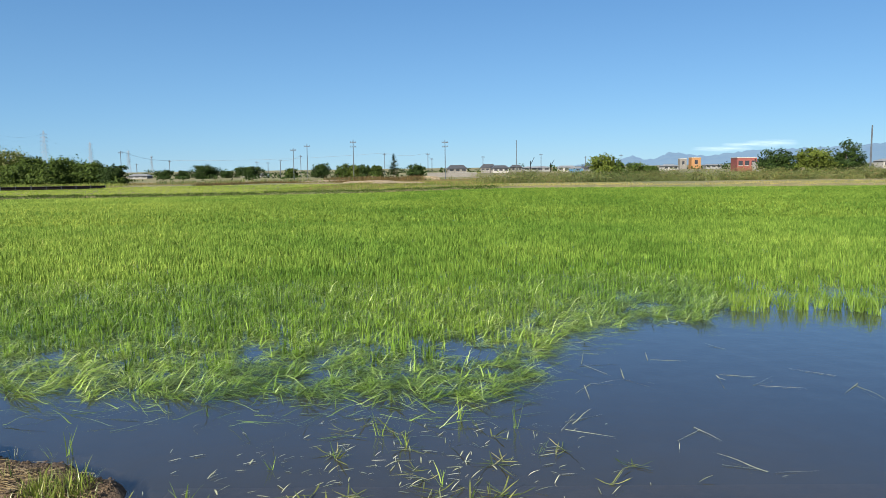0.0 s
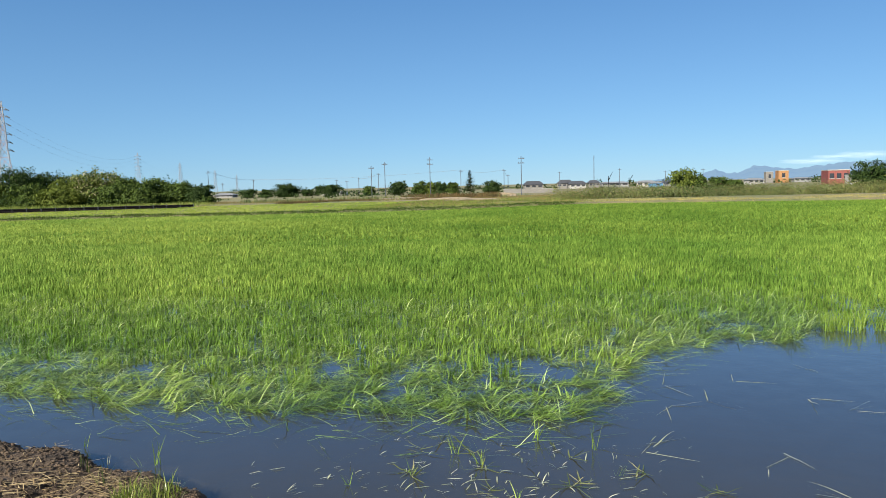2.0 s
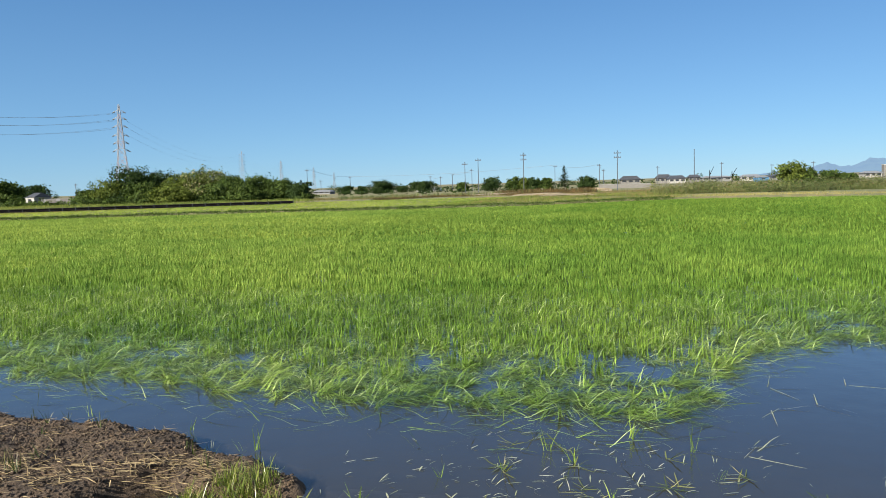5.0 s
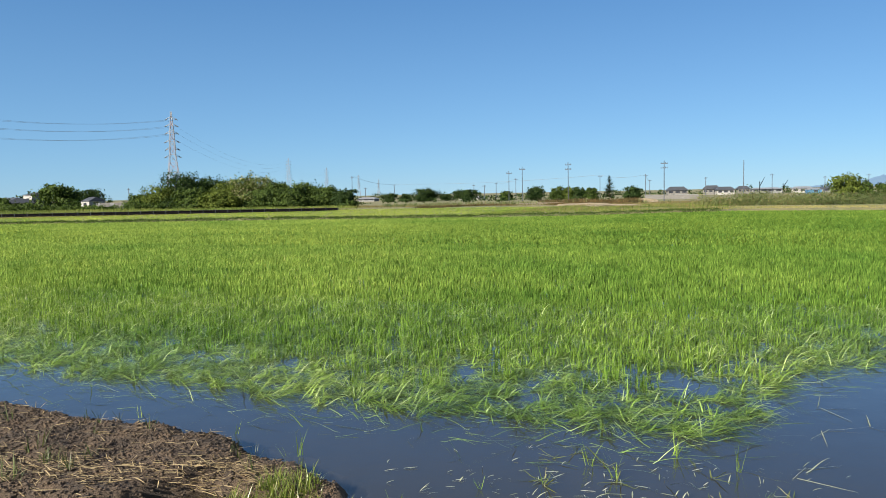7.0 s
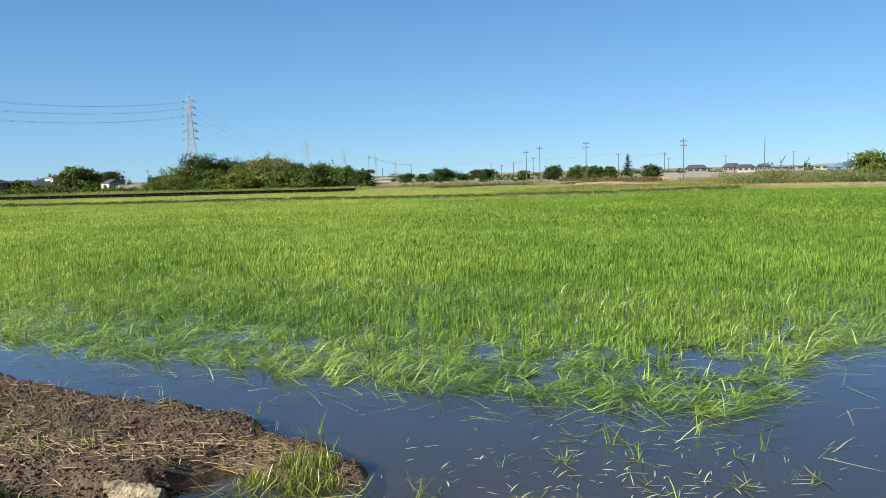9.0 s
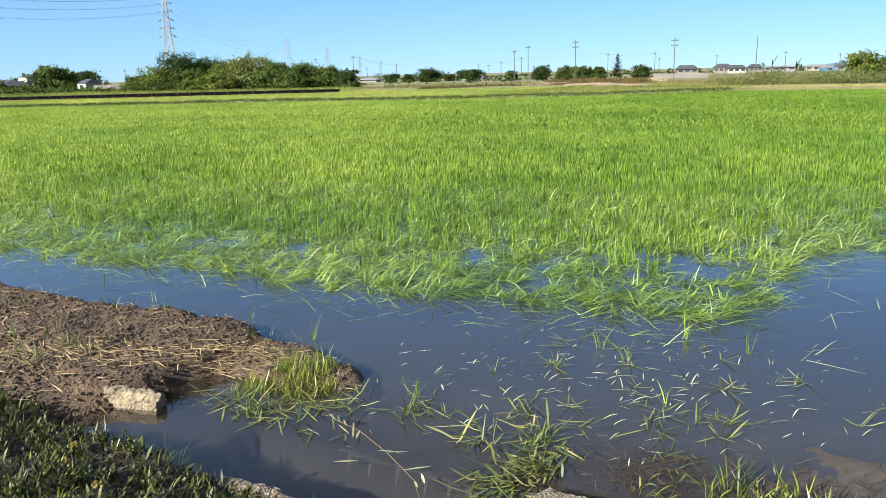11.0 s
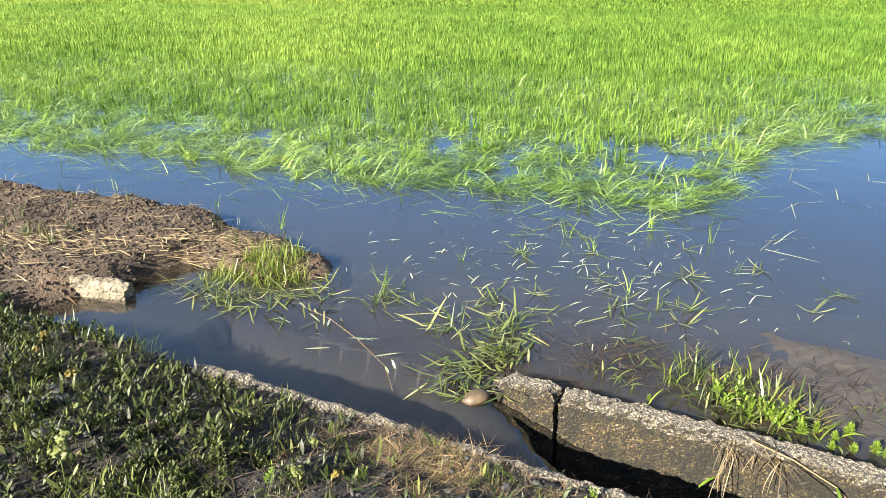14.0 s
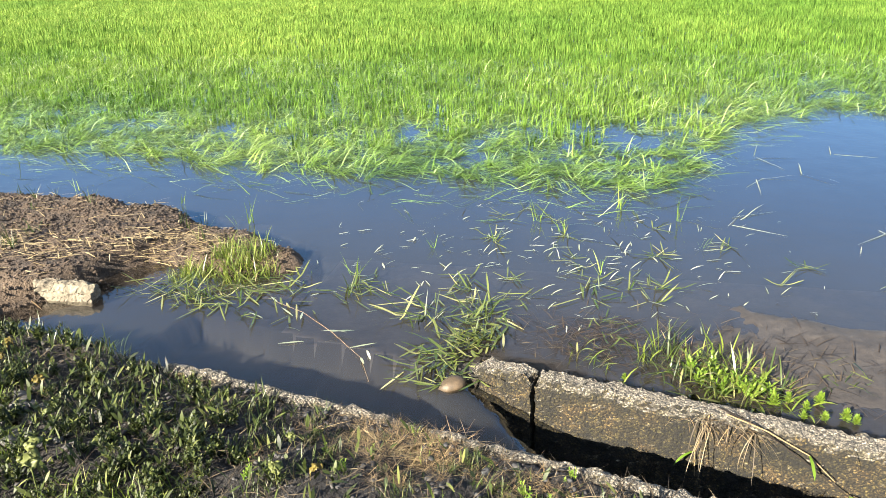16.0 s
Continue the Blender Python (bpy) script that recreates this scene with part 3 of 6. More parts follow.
def build_ground():
    xs = graded(-4.6, 1.6, 0.026, -3600, 3600)
    ys = graded(1.2, 4.25, 0.026, -3000, 4200)
    ys = np.sort(np.concatenate([ys, np.arange(33, 54, 0.4), np.arange(80, 90, 1.0)]))
    gx, gy = np.meshgrid(xs, ys)
    gz = height(gx, gy)
    w, h = len(xs), len(ys)
    verts = np.stack([gx, gy, gz], -1).reshape(-1, 3)
    i = np.arange(w * h).reshape(h, w)
    faces = np.stack([i[:-1, :-1], i[:-1, 1:], i[1:, 1:], i[1:, :-1]], -1).reshape(-1, 4)
    me = mesh_of("ground", verts, faces, [BED, MUD, BANK, SILT, MEADOW, FARLAND, SHADE_BED], smooth=True)
    c = verts[faces].mean(1)
    x, y, z = c.T
    u, v = along(x, y)
    idx = np.zeros(len(faces), np.int32)
    idx[(mud_shape(x, y) > -0.05)] = 1
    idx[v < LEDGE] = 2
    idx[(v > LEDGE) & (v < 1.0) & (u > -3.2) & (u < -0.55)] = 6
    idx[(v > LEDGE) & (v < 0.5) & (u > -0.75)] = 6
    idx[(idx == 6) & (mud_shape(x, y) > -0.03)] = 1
    wet = (x > -1.3) & (x < 7) & (y < 3.4) & (v > 0.5) & (z > np.where(u < -0.5, -0.066, -0.10))
    idx[wet] = 3
    idx[y - far_edge(x) > -0.4] = 4
    idx[(np.hypot(x, y) > 230) | (y < -60)] = 5
    me.polygons.foreach_set("material_index", idx)
    return tagged(new("ground", me), "flat farmland with mud, silt and rough grass", "ground", kind="structure")


ground = build_ground()


# ---- water ----
def build_water():
    xs = graded(-3.2, 2.0, 0.05, -62, 62, 1.25)
    ys = graded(1.6, 4.6, 0.05, 1.55, 53, 1.25)
    xs = np.unique(np.round(np.concatenate([xs, np.arange(-1.0, 0.35, 0.0125)]), 5))
    ys = np.unique(np.round(np.concatenate([ys, np.arange(1.75, 2.45, 0.0125)]), 5))
    gx, gy = np.meshgrid(xs, ys)
    u, v = along(gx, gy)
    # over the broken lip it slides down into the ditch
    gz = -0.46 * ditch_drop(u, v)
    w, h = len(xs), len(ys)
    i = np.arange(w * h).reshape(h, w)
    faces = np.stack([i[:-1, :-1], i[:-1, 1:], i[1:, 1:], i[1:, :-1]], -1).reshape(-1, 4)
    verts = np.stack([gx, gy, gz], -1).reshape(-1, 3)
    c = verts[faces].mean(1)
    cu, cv = along(c[:, 0], c[:, 1])
    keep = (cv > LEDGE - 0.04) & (c[:, 1] < far_edge(c[:, 0]) + 0.3) & ~((cv < 0.47) & (cu > 0.2) & (cu < 9.2)) & (cv > np.where(cu > 9.2, 0.1, 0.0))
    me = mesh_of("water", verts, faces[keep], WATER, smooth=True)
    return tagged(new("water", me), "still murky paddy water reflecting the sky", "water", kind="structure")


build_water()


# ---- the rice ----
ROW_TURN = radians(14)


def hills(x0, x1, y0, y1, across=0.21, apart=0.14):
    """Planting places in rows, a little uneven."""
    c, s = math.cos(ROW_TURN), math.sin(ROW_TURN)
    r = math.hypot(max(abs(x0), abs(x1)), y1) + 1
    a, b = np.meshgrid(np.arange(-r, r, across), np.arange(-r, r, apart))
    a, b = a + rng.normal(0, 0.06, a.shape), b + rng.normal(0, 0.05, b.shape)
    x, y = (a * c - b * s).ravel(), (a * s + b * c).ravel()
    k = (x > x0) & (x < x1) & (y > y0) & (y < y1)
    return x[k], y[k]


def growth(x, y):
    """How thick the rice stands, 0 to 1."""
    front = np.interp(x, FRONT_X, FRONT_Y)
    d = y - front + 0.12 * lattice_noise(x, y, 2.5, 11)
    g = step(-0.05, 0.25, d)
    thin = np.exp(-(((x - 0.1) / 0.9) ** 2 + ((y - 5.9) / 0.5) ** 2)) * 0.75 + np.exp(-(((x + 6.8) / 1.6) ** 2 + ((y - 13.2) / 0.5) ** 2)) * 0.15
    thin += 0.35 * step(0.05, 0.5, lattice_noise(x, y, 2.3, 12)) * step(3.0, 1.2, d) * step(0.3, 1.0, d)
    g = g * np.clip(1 - thin, 0.05, 1)
    return np.where(y > far_edge(x) - 0.5, 0, g)


def flattened(x, y):
    """How far wind and water have laid the leaves over, 0 to 1."""
    d = y - np.interp(x, FRONT_X, FRONT_Y)
    lay = step(6.8, 1.4, d) * step(2.6, 0.6, x - 0.14 * y)
    return np.clip(lay + 0.18 * lattice_noise(x, y, 0.8, 13), 0, 1)


def rice_arrays(x, y, per, segs, wide, tall=1.0, z=-0.03, sway=0.0):
    """Blades of many hills: per blades each, those of a laid hill arching the same way."""
    n = len(x)
    hx, hy = np.repeat(x, per), np.repeat(y, per)
    m = n * per
    lay = flattened(hx, hy)
    loose = 0.10 - 0.055 * lay
    root = np.stack([hx + rng.normal(0, 1, m) * loose, hy + rng.normal(0, 1, m) * loose, np.full(m, z)], -1)
    free = rng.uniform(-math.pi, math.pi, m)
    hillway = np.repeat(radians(84) + rng.normal(0, 0.75, n), per)
    way = np.where(rng.random(m) < 0.06 + 0.66 * lay, hillway + rng.normal(0, 0.42, m), free)
    length = tall * rng.uniform(0.11, 0.21, m) * (1 + 0.42 * lay) * (1 + 0.15 * lattice_noise(hx, hy, 0.35, 14))
    t0 = rng.uniform(0.05, 0.75, m) + sway * rng.uniform(0.0, 1.0, m) + lay * rng.uniform(0.1, 0.7, m)
    t1 = t0 + rng.uniform(0.7, 2.5, m) + lay * rng.uniform(0.3, 1.2, m)
    return blades(root, way, length, t0, t1, wide * rng.uniform(0.65, 1.3, m), segs, 0.004)


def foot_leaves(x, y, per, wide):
    """Short leaves filling each hill's foot, the shade between stems put into their colour."""
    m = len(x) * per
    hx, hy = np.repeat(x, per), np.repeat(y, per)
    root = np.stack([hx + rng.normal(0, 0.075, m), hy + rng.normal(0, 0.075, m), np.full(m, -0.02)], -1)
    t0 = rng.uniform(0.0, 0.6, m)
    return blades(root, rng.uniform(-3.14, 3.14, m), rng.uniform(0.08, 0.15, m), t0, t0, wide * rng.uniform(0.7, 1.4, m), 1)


def build_rice():
    out = []
    # nearest stretch, past the plants that stand singly
    x, y = hills(-13.5, 9.5, 4.0, 10.0)
    seen = (x > -1.3 * y - 0.8) & (x < 0.64 * y + 0.8)
    g = growth(x, y) * seen
    single = (y < np.interp(x, FRONT_X, FRONT_Y) + 0.48) & (x > -4.6) & (x < 4.6)
    k = (rng.random(len(x)) < g) & ~single
    bent = flattened(x, y) > 0.35
    out.append(rice_arrays(x[k & ~bent], y[k & ~bent], 34, 3, 0.0062, 0.86, sway=0.45))
    laid = [rice_arrays(x[k & bent], y[k & bent], 26, 5, 0.0082)]
    deep = k & (rng.random(len(x)) < step(0.5, 2.6, y - np.interp(x, FRONT_X, FRONT_Y)))
    x2, y2 = hills(-9.0, 3.5, 4.4, 9.5, 0.26, 0.2)
    d2 = y2 - np.interp(x2, FRONT_X, FRONT_Y)
    k2 = (rng.random(len(x2)) < growth(x2, y2)) & (d2 > 0.15) & (d2 < 3.6) & (flattened(x2, y2) > 0.3)
    laid.append(rice_arrays(x2[k2], y2[k2], 22, 5, 0.0082))
    v, f = join(laid)
    tagged(new("laid_rice", mesh_of("laid_rice", v, f, RICE_LAID)), "rice bent over by wind along the flooded edge", "rice", kind="stuff")
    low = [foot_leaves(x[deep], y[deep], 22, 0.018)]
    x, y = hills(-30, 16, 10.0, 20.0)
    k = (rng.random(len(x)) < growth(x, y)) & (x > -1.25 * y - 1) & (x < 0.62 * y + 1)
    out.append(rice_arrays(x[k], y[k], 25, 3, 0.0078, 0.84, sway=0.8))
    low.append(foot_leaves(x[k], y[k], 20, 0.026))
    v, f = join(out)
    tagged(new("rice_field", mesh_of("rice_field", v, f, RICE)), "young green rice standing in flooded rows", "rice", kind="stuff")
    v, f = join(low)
    tagged(new("rice_stems", mesh_of("rice_stems", v, f, RICE_FOOT)), "dark green fill leaves toned as shade at the foot of the rice", "rice", kind="stuff")
    x, y = hills(-62, 42, 19.6, 53.0, 0.27, 0.19)
    k = (rng.random(len(x)) < growth(x, y)) & (x > -1.23 * y - 2) & (x < 0.62 * y + 2)
    v, f = rice_arrays(x[k], y[k], 20, 2, 0.024, 1.0, sway=0.9)
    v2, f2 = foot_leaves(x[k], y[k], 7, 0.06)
    tagged(new("rice_stems_far", mesh_of("rice_stems_far", v2, f2, RICE_FOOT)), "dark green fill leaves toned as shade at the foot of far rice", "rice", kind="stuff")
    tagged(new("rice_field_far", mesh_of("rice_field_far", v, f, RICE_FAR)), "even green rice over the far half of the paddy", "rice", kind="stuff")
    # the paddy's corners, thinner
    x, y = hills(-60, 58, 4.0, 53.0, 0.42, 0.36)
    k = (rng.random(len(x)) < growth(x, y)) & ((x < -1.25 * y - 1) | (x > 0.63 * y + 1.2))
    v, f = rice_arrays(x[k], y[k], 5, 1, 0.04)
    tagged(new("rice_field_corners", mesh_of("rice_field_corners", v, f, RICE_FAR)), "young rice in the paddy's outer corners", "rice", kind="stuff")
    # next paddy behind the bund
    x, y = hills(-90, -8, 38.0, 76.0, 0.42, 0.36)
    x, y = x + rng.uniform(-0.35, 0.35, len(x)), y + rng.uniform(-0.3, 0.3, len(y))
    k = (y > far_edge(x) + 2.2) & (x < -8 - (82 - y) * 0.12) & (y < np.interp(x, [-80, -63, -33, -31, -8], [40, 50, 66, 73, 74]))
    v, f = rice_arrays(x[k], y[k], 12, 1, 0.035, 0.9, -0.03, sway=0.8)
    tagged(new("rice_field_beyond", mesh_of("rice_field_beyond", v, f, RICE_FAR)), "pale green rice in the next paddy behind a bund", "rice", kind="stuff")


def build_rice_plants():
    """The plants along the water's edge, one by one."""
    x, y = hills(-4.6, 4.6, 4.0, 9.0)
    g = growth(x, y)
    k = (y < np.interp(x, FRONT_X, FRONT_Y) + 0.48) & (rng.random(len(x)) < g)
    x, y = x[k], y[k]
    lay = flattened(x, y)
    kinds = {}
    for kind, lean in (("upright", 0.0), ("leaning", 0.5), ("flattened", 1.0)):
        for i in range(7):
            m = 24 if lean else 38
            root = np.stack([np.clip(rng.normal(0, 0.045, m), -0.05, 0.05), np.clip(rng.normal(0, 0.045, m), -0.05, 0.05), np.full(m, -0.03)], -1)
            way = np.where(rng.random(m) < 0.15 + 0.65 * lean, radians(84) + rng.normal(0, 0.45, m), rng.uniform(-3.14, 3.14, m))
            t0 = rng.uniform(0.02, 0.35, m) + lean * rng.uniform(0.3, 0.9, m)
            t1 = t0 + rng.uniform(0.2, 1.0, m) + lean * rng.uniform(0.7, 1.8, m)
            v, f = blades(root, way, rng.uniform(0.14, 0.27, m) * (1 + 0.4 * lean), t0, t1, rng.uniform(0.005, 0.009, m), 5, 0.004)
            kinds[kind, i] = mesh_of("rice_plant", v, f, RICE_LAID if lean else RICE)
    words = {"upright": "young rice plant standing upright in shallow water", "leaning": "young rice plant leaning with the wind in water", "flattened": "young rice plant with leaves trailing on the water"}
    for n in range(min(len(x), 300)):
        kind = "flattened" if lay[n] > 0.66 else "leaning" if lay[n] > 0.33 else "upright"
        ob = new("rice_plant", kinds[kind, int(rng.integers(7))])
        ob.matrix_world = pose(float(x[n]), float(y[n]), 0, 0, 0, float(rng.normal(0, 38)))
        tagged(ob, words[kind], "rice plant", "rice along the water's edge")


def build_trailing_leaves():
    """Long leaves combed flat over the water along the rice's edge."""
    n = 800
    x = rng.uniform(-6.0, 1.5, n)
    y = np.interp(x, FRONT_X, FRONT_Y) + rng.normal(0.12, 0.28, n)
    way = np.where(rng.random(n) < 0.68, rng.normal(1.45, 0.4, n), rng.normal(-1.5, 0.5, n))
    t0 = rng.uniform(0.9, 1.45, n)
    v, f = blades(np.stack([x, y, np.full(n, -0.01)], -1), way, rng.uniform(0.14, 0.34, n), t0, t0 + rng.uniform(0.2, 0.9, n), rng.uniform(0.0045, 0.0075, n), 6, 0.004)
    tagged(new("trailing_rice_leaves", mesh_of("trailing_rice_leaves", v, f, RICE_LAID)), "long rice leaves trailing flat on the water", "rice", kind="stuff")


build_rice()
build_rice_plants()
build_trailing_leaves()


# ---- far things ----
EYE = (0.05, 0.03)


def bearing(az, d):
    """The place d metres off in a direction, degrees from +y to +x."""
    a = radians(az)
    return EYE[0] + d * math.sin(a), EYE[1] + d * math.cos(a)


def floor_at(x, y):
    return float(height(np.array([x]), np.array([y]))[0])


def leaf_cloud(lobes, count, size, seed, flat=0.5):
    """Small bent leaf sprays over and inside lobes (x, y, z, rx, ry, rz)."""
    r = np.random.default_rng(seed)
    vol = np.array([l[3] * l[4] * l[5] for l in lobes]) ** 0.67
    which = r.choice(len(lobes), count, p=vol / vol.sum())
    L = np.array(lobes)[which]
    # leaves gather in sprays on each lobe's skin, with gaps between
    spray = r.normal(size=(len(lobes), 13, 3))
    spray /= np.linalg.norm(spray, axis=2)[..., None]
    spray *= r.uniform(0.72, 1.12, (len(lobes), 13, 1))
    d = spray[which, r.integers(0, 13, count)] + r.normal(size=(count, 3)) * 0.21
    p = L[:, :3] + d * L[:, 3:]
    d /= np.linalg.norm(d, axis=1)[:, None] + 1e-6
    nrm = d + r.normal(size=(count, 3)) * 0.55
    nrm /= np.linalg.norm(nrm, axis=1)[:, None]
    t = np.cross(nrm, r.normal(size=(count, 3)))
    t /= np.linalg.norm(t, axis=1)[:, None]
    b = np.cross(nrm, t)
    s = size * r.uniform(0.6, 1.5, count)[:, None]
    verts = np.stack([p - t * s, p + b * s * flat + nrm * s * 0.15, p + t * s, p - b * s * flat + nrm * s * 0.15], 1).reshape(-1, 3)
    i = np.arange(count)[:, None] * 4
    faces = np.concatenate([i + [[0, 1, 2]], i + [[0, 2, 3]]], 0)
    return verts, faces


def tree(x, y, tall, wide, mat, label, seed, stem=0.25, lobes=7, count=1600, leaf=0.30, name="tree", group=""):
    """A tapered forked trunk and a crown of leaf sprays in uneven lobes."""
    r = np.random.default_rng(seed)
    z = floor_at(x, y) - 0.05
    t = empty(name, pose(x, y, z), label, "tree", group)
    bm = bmesh.new()
    top = tall * max(stem, 0.12)
    rad = max(0.09, tall * 0.028)
    tube(bm, [(0, 0, 0), (0.05, 0.03, top * 0.5), (r.normal() * 0.1, r.normal() * 0.1, top), (r.normal() * 0.2, r.normal() * 0.2, tall * 0.7)], [rad * 1.25, rad, rad * 0.8, rad * 0.25], 7)
    shapes = []
    for i in range(lobes):
        a = 2 * math.pi * i / lobes + r.uniform(-0.4, 0.4)
        off = wide * 0.5 * r.uniform(0.25, 0.62)
        h = tall * r.uniform(max(0.28, stem), 0.80)
        sz = wide * r.uniform(0.11, 0.25)
        cx, cy = math.cos(a) * off, math.sin(a) * off
        shapes.append((cx, cy, h, sz, sz, min(sz * 0.85, tall - h, max(h, 0.2))))
        tube(bm, [(0, 0, top), (cx * 0.5, cy * 0.5, (top + h) * 0.5), (cx, cy, h)], [rad * 0.55, rad * 0.35, rad * 0.12], 5)
    shapes.append((0, 0, tall * 0.72, wide * 0.26, wide * 0.26, tall * 0.27))
    if stem < 0.15:
        shapes.append((0, 0, tall * 0.30, wide * 0.42, wide * 0.42, tall * 0.29))
    part("trunk", bm, BARK, t)
    v, f = leaf_cloud(shapes, count, leaf, seed)
    v[:, 2] = np.maximum(v[:, 2], 0.05)
    part_mesh("crown", mesh_of("crown", v, f, mat), t)
    return t


def conifer(x, y, tall, wide, mat, label, seed):
    r = np.random.default_rng(seed)
    z = floor_at(x, y) - 0.05
    t = empty("conifer", pose(x, y, z), label, "tree")
    bm = bmesh.new()
    bar(bm, (0, 0, 0), (0, 0, tall * 0.97), 0.16, 0.02, 7)
    part("trunk", bm, BARK, t)
    root, way, ln, t0, t1 = [], [], [], [], []
    n = 800
    h = r.uniform(0.12, 1.0, n)
    way = r.uniform(0, 2 * math.pi, n)
    reach = wide * 0.5 * (1.03 - h) ** 0.8 * (0.75 + 0.35 * np.sin(way * 3 + h * 40)) + 0.1
    s0 = reach * r.uniform(0.0, 0.7, n)
    root = np.stack([np.sin(way) * s0, np.cos(way) * s0, h * tall + 0.1], -1)
    v, f = blades(root, way + r.normal(0, 0.4, n), np.maximum(reach * 0.6, 0.25), np.full(n, 1.35) + r.normal(0, 0.2, n), np.full(n, 1.9), np.full(n, 0.30), 2)
    part_mesh("crown", mesh_of("crown", v, f, mat), t)
    return t


def utility_pole(az, d, top, label, arms=2, group="utility poles", lean=0.0):
    """A concrete pole with its crossarms and insulators; top: degrees over eye level."""
    x, y = bearing(az, d)
    z = floor_at(x, y)
    tall = 1.49 + d * math.tan(radians(top)) - z
    t = empty("utility_pole", pose(x, y, z, 0, lean, 12 * math.sin(az)), label, "utility pole", group)
    w = max(0.10, d * 0.00046)
    part("shaft", bar(bmesh.new(), (0, 0, -0.1), (0, 0, tall), w, w * 0.7, 8), POLE, t)
    for i in range(arms):
        h = tall * (0.93 - 0.11 * i)
        arm = part("crossarm", box(bmesh.new(), -0.7, -0.06, h - 0.06, 0.7, 0.06, h + 0.06), POLE, t)
        for k in (-0.6, -0.2, 0.25, 0.6):
            part("insulator", bar(bmesh.new(), (k, 0, h + 0.06), (k, 0, h + 0.28), 0.06, 0.04, 6), POLE, arm)
    return x, y, z + tall


def wire_run(name, a, b, sag, label, r=0.03, n=14):
    pts = []
    for i in range(n + 1):
        s = i / n
        p = Vector(a).lerp(Vector(b), s)
        p.z -= sag * 4 * s * (1 - s)
        pts.append(p)
    bm = tube(bmesh.new(), pts, [r] * (n + 1), 4)
    me = bpy.data.meshes.new(name)
    bm.to_mesh(me), bm.free()
    me.materials.append(WIRE)
    return tagged(new(name, me), label, "power line", "overhead wires")


def lattice_tower(az, d, top, label, turn=20.0, thick=1.0, far=False):
    """A steel transmission tower: four tapering legs, cross bracing, three pairs of arms."""
    x, y = bearing(az, d)
    z = -1.2
    tall = 1.49 + d * math.tan(radians(top)) - z
    t = empty("transmission_tower", pose(x, y, z, 0, 0, turn), label, "transmission tower", "transmission towers")
    w = 0.075 * thick
    paint, band = (TOWER_GREY, TOWER_GREY) if far else (TOWER_WHITE, TOWER_RED)

    def half(h):
        s = h / tall
        return tall * (0.085 * (1 - s / 0.62) + 0.022 * s / 0.62) if s < 0.62 else tall * (0.022 * (1 - (s - 0.62) / 0.38) + 0.006)

    levels = [tall * k for k in (0, 0.13, 0.25, 0.36, 0.46, 0.55, 0.62, 0.69, 0.76, 0.83, 0.90, 1.0)]
    corners = [(-1, -1), (1, -1), (1, 1), (-1, 1)]
    for cx, cy in corners:
        bm = bmesh.new()
        tube(bm, [(cx * half(a), cy * half(a), a) for a in levels], [w * 1.4] * len(levels), 4)
        part("leg", bm, paint, t)
    for k, (a, b) in enumerate(zip(levels, levels[1:])):
        bm = bmesh.new()
        for (ax, ay), (bx, by) in zip(corners, corners[1:] + corners[:1]):
            ha, hb = half(a), half(b)
            bar(bm, (ax * ha, ay * ha, a), (bx * hb, by * hb, b), w)
            bar(bm, (bx * ha, by * ha, a), (ax * hb, ay * hb, b), w)
            bar(bm, (ax * hb, ay * hb, b), (bx * hb, by * hb, b), w)
        part("bracing", bm, band if k % 2 == 1 else paint, t)
    tips = []
    for h in (0.52, 0.60, 0.68, 0.77, 0.85, 0.92):
        for side in (-1, 1):
            z1, reach = tall * h, tall * 0.040 + half(tall * h)
            bm = bmesh.new()
            for cy in (-1, 1):
                bar(bm, (side * half(z1), cy * half(z1), z1), (side * reach, 0, z1 + 0.25), w)
                bar(bm, (side * half(z1 + 0.9), cy * half(z1 + 0.9), z1 + 0.9), (side * reach, 0, z1 + 0.25), w)
            arm = part("arm", bm, paint, t)
            part("insulator", bar(bmesh.new(), (side * (reach - 0.5), 0, z1 + 0.25), (side * (reach + 0.5), 0, z1 - 0.25), 0.17, 0.17, 6), STEEL, arm)
            c, q = math.cos(radians(turn)), math.sin(radians(turn))
            if h > 0.7:
                tips.append((x + c * side * reach, y + q * side * reach, z + z1 - 0.2))
    return tips


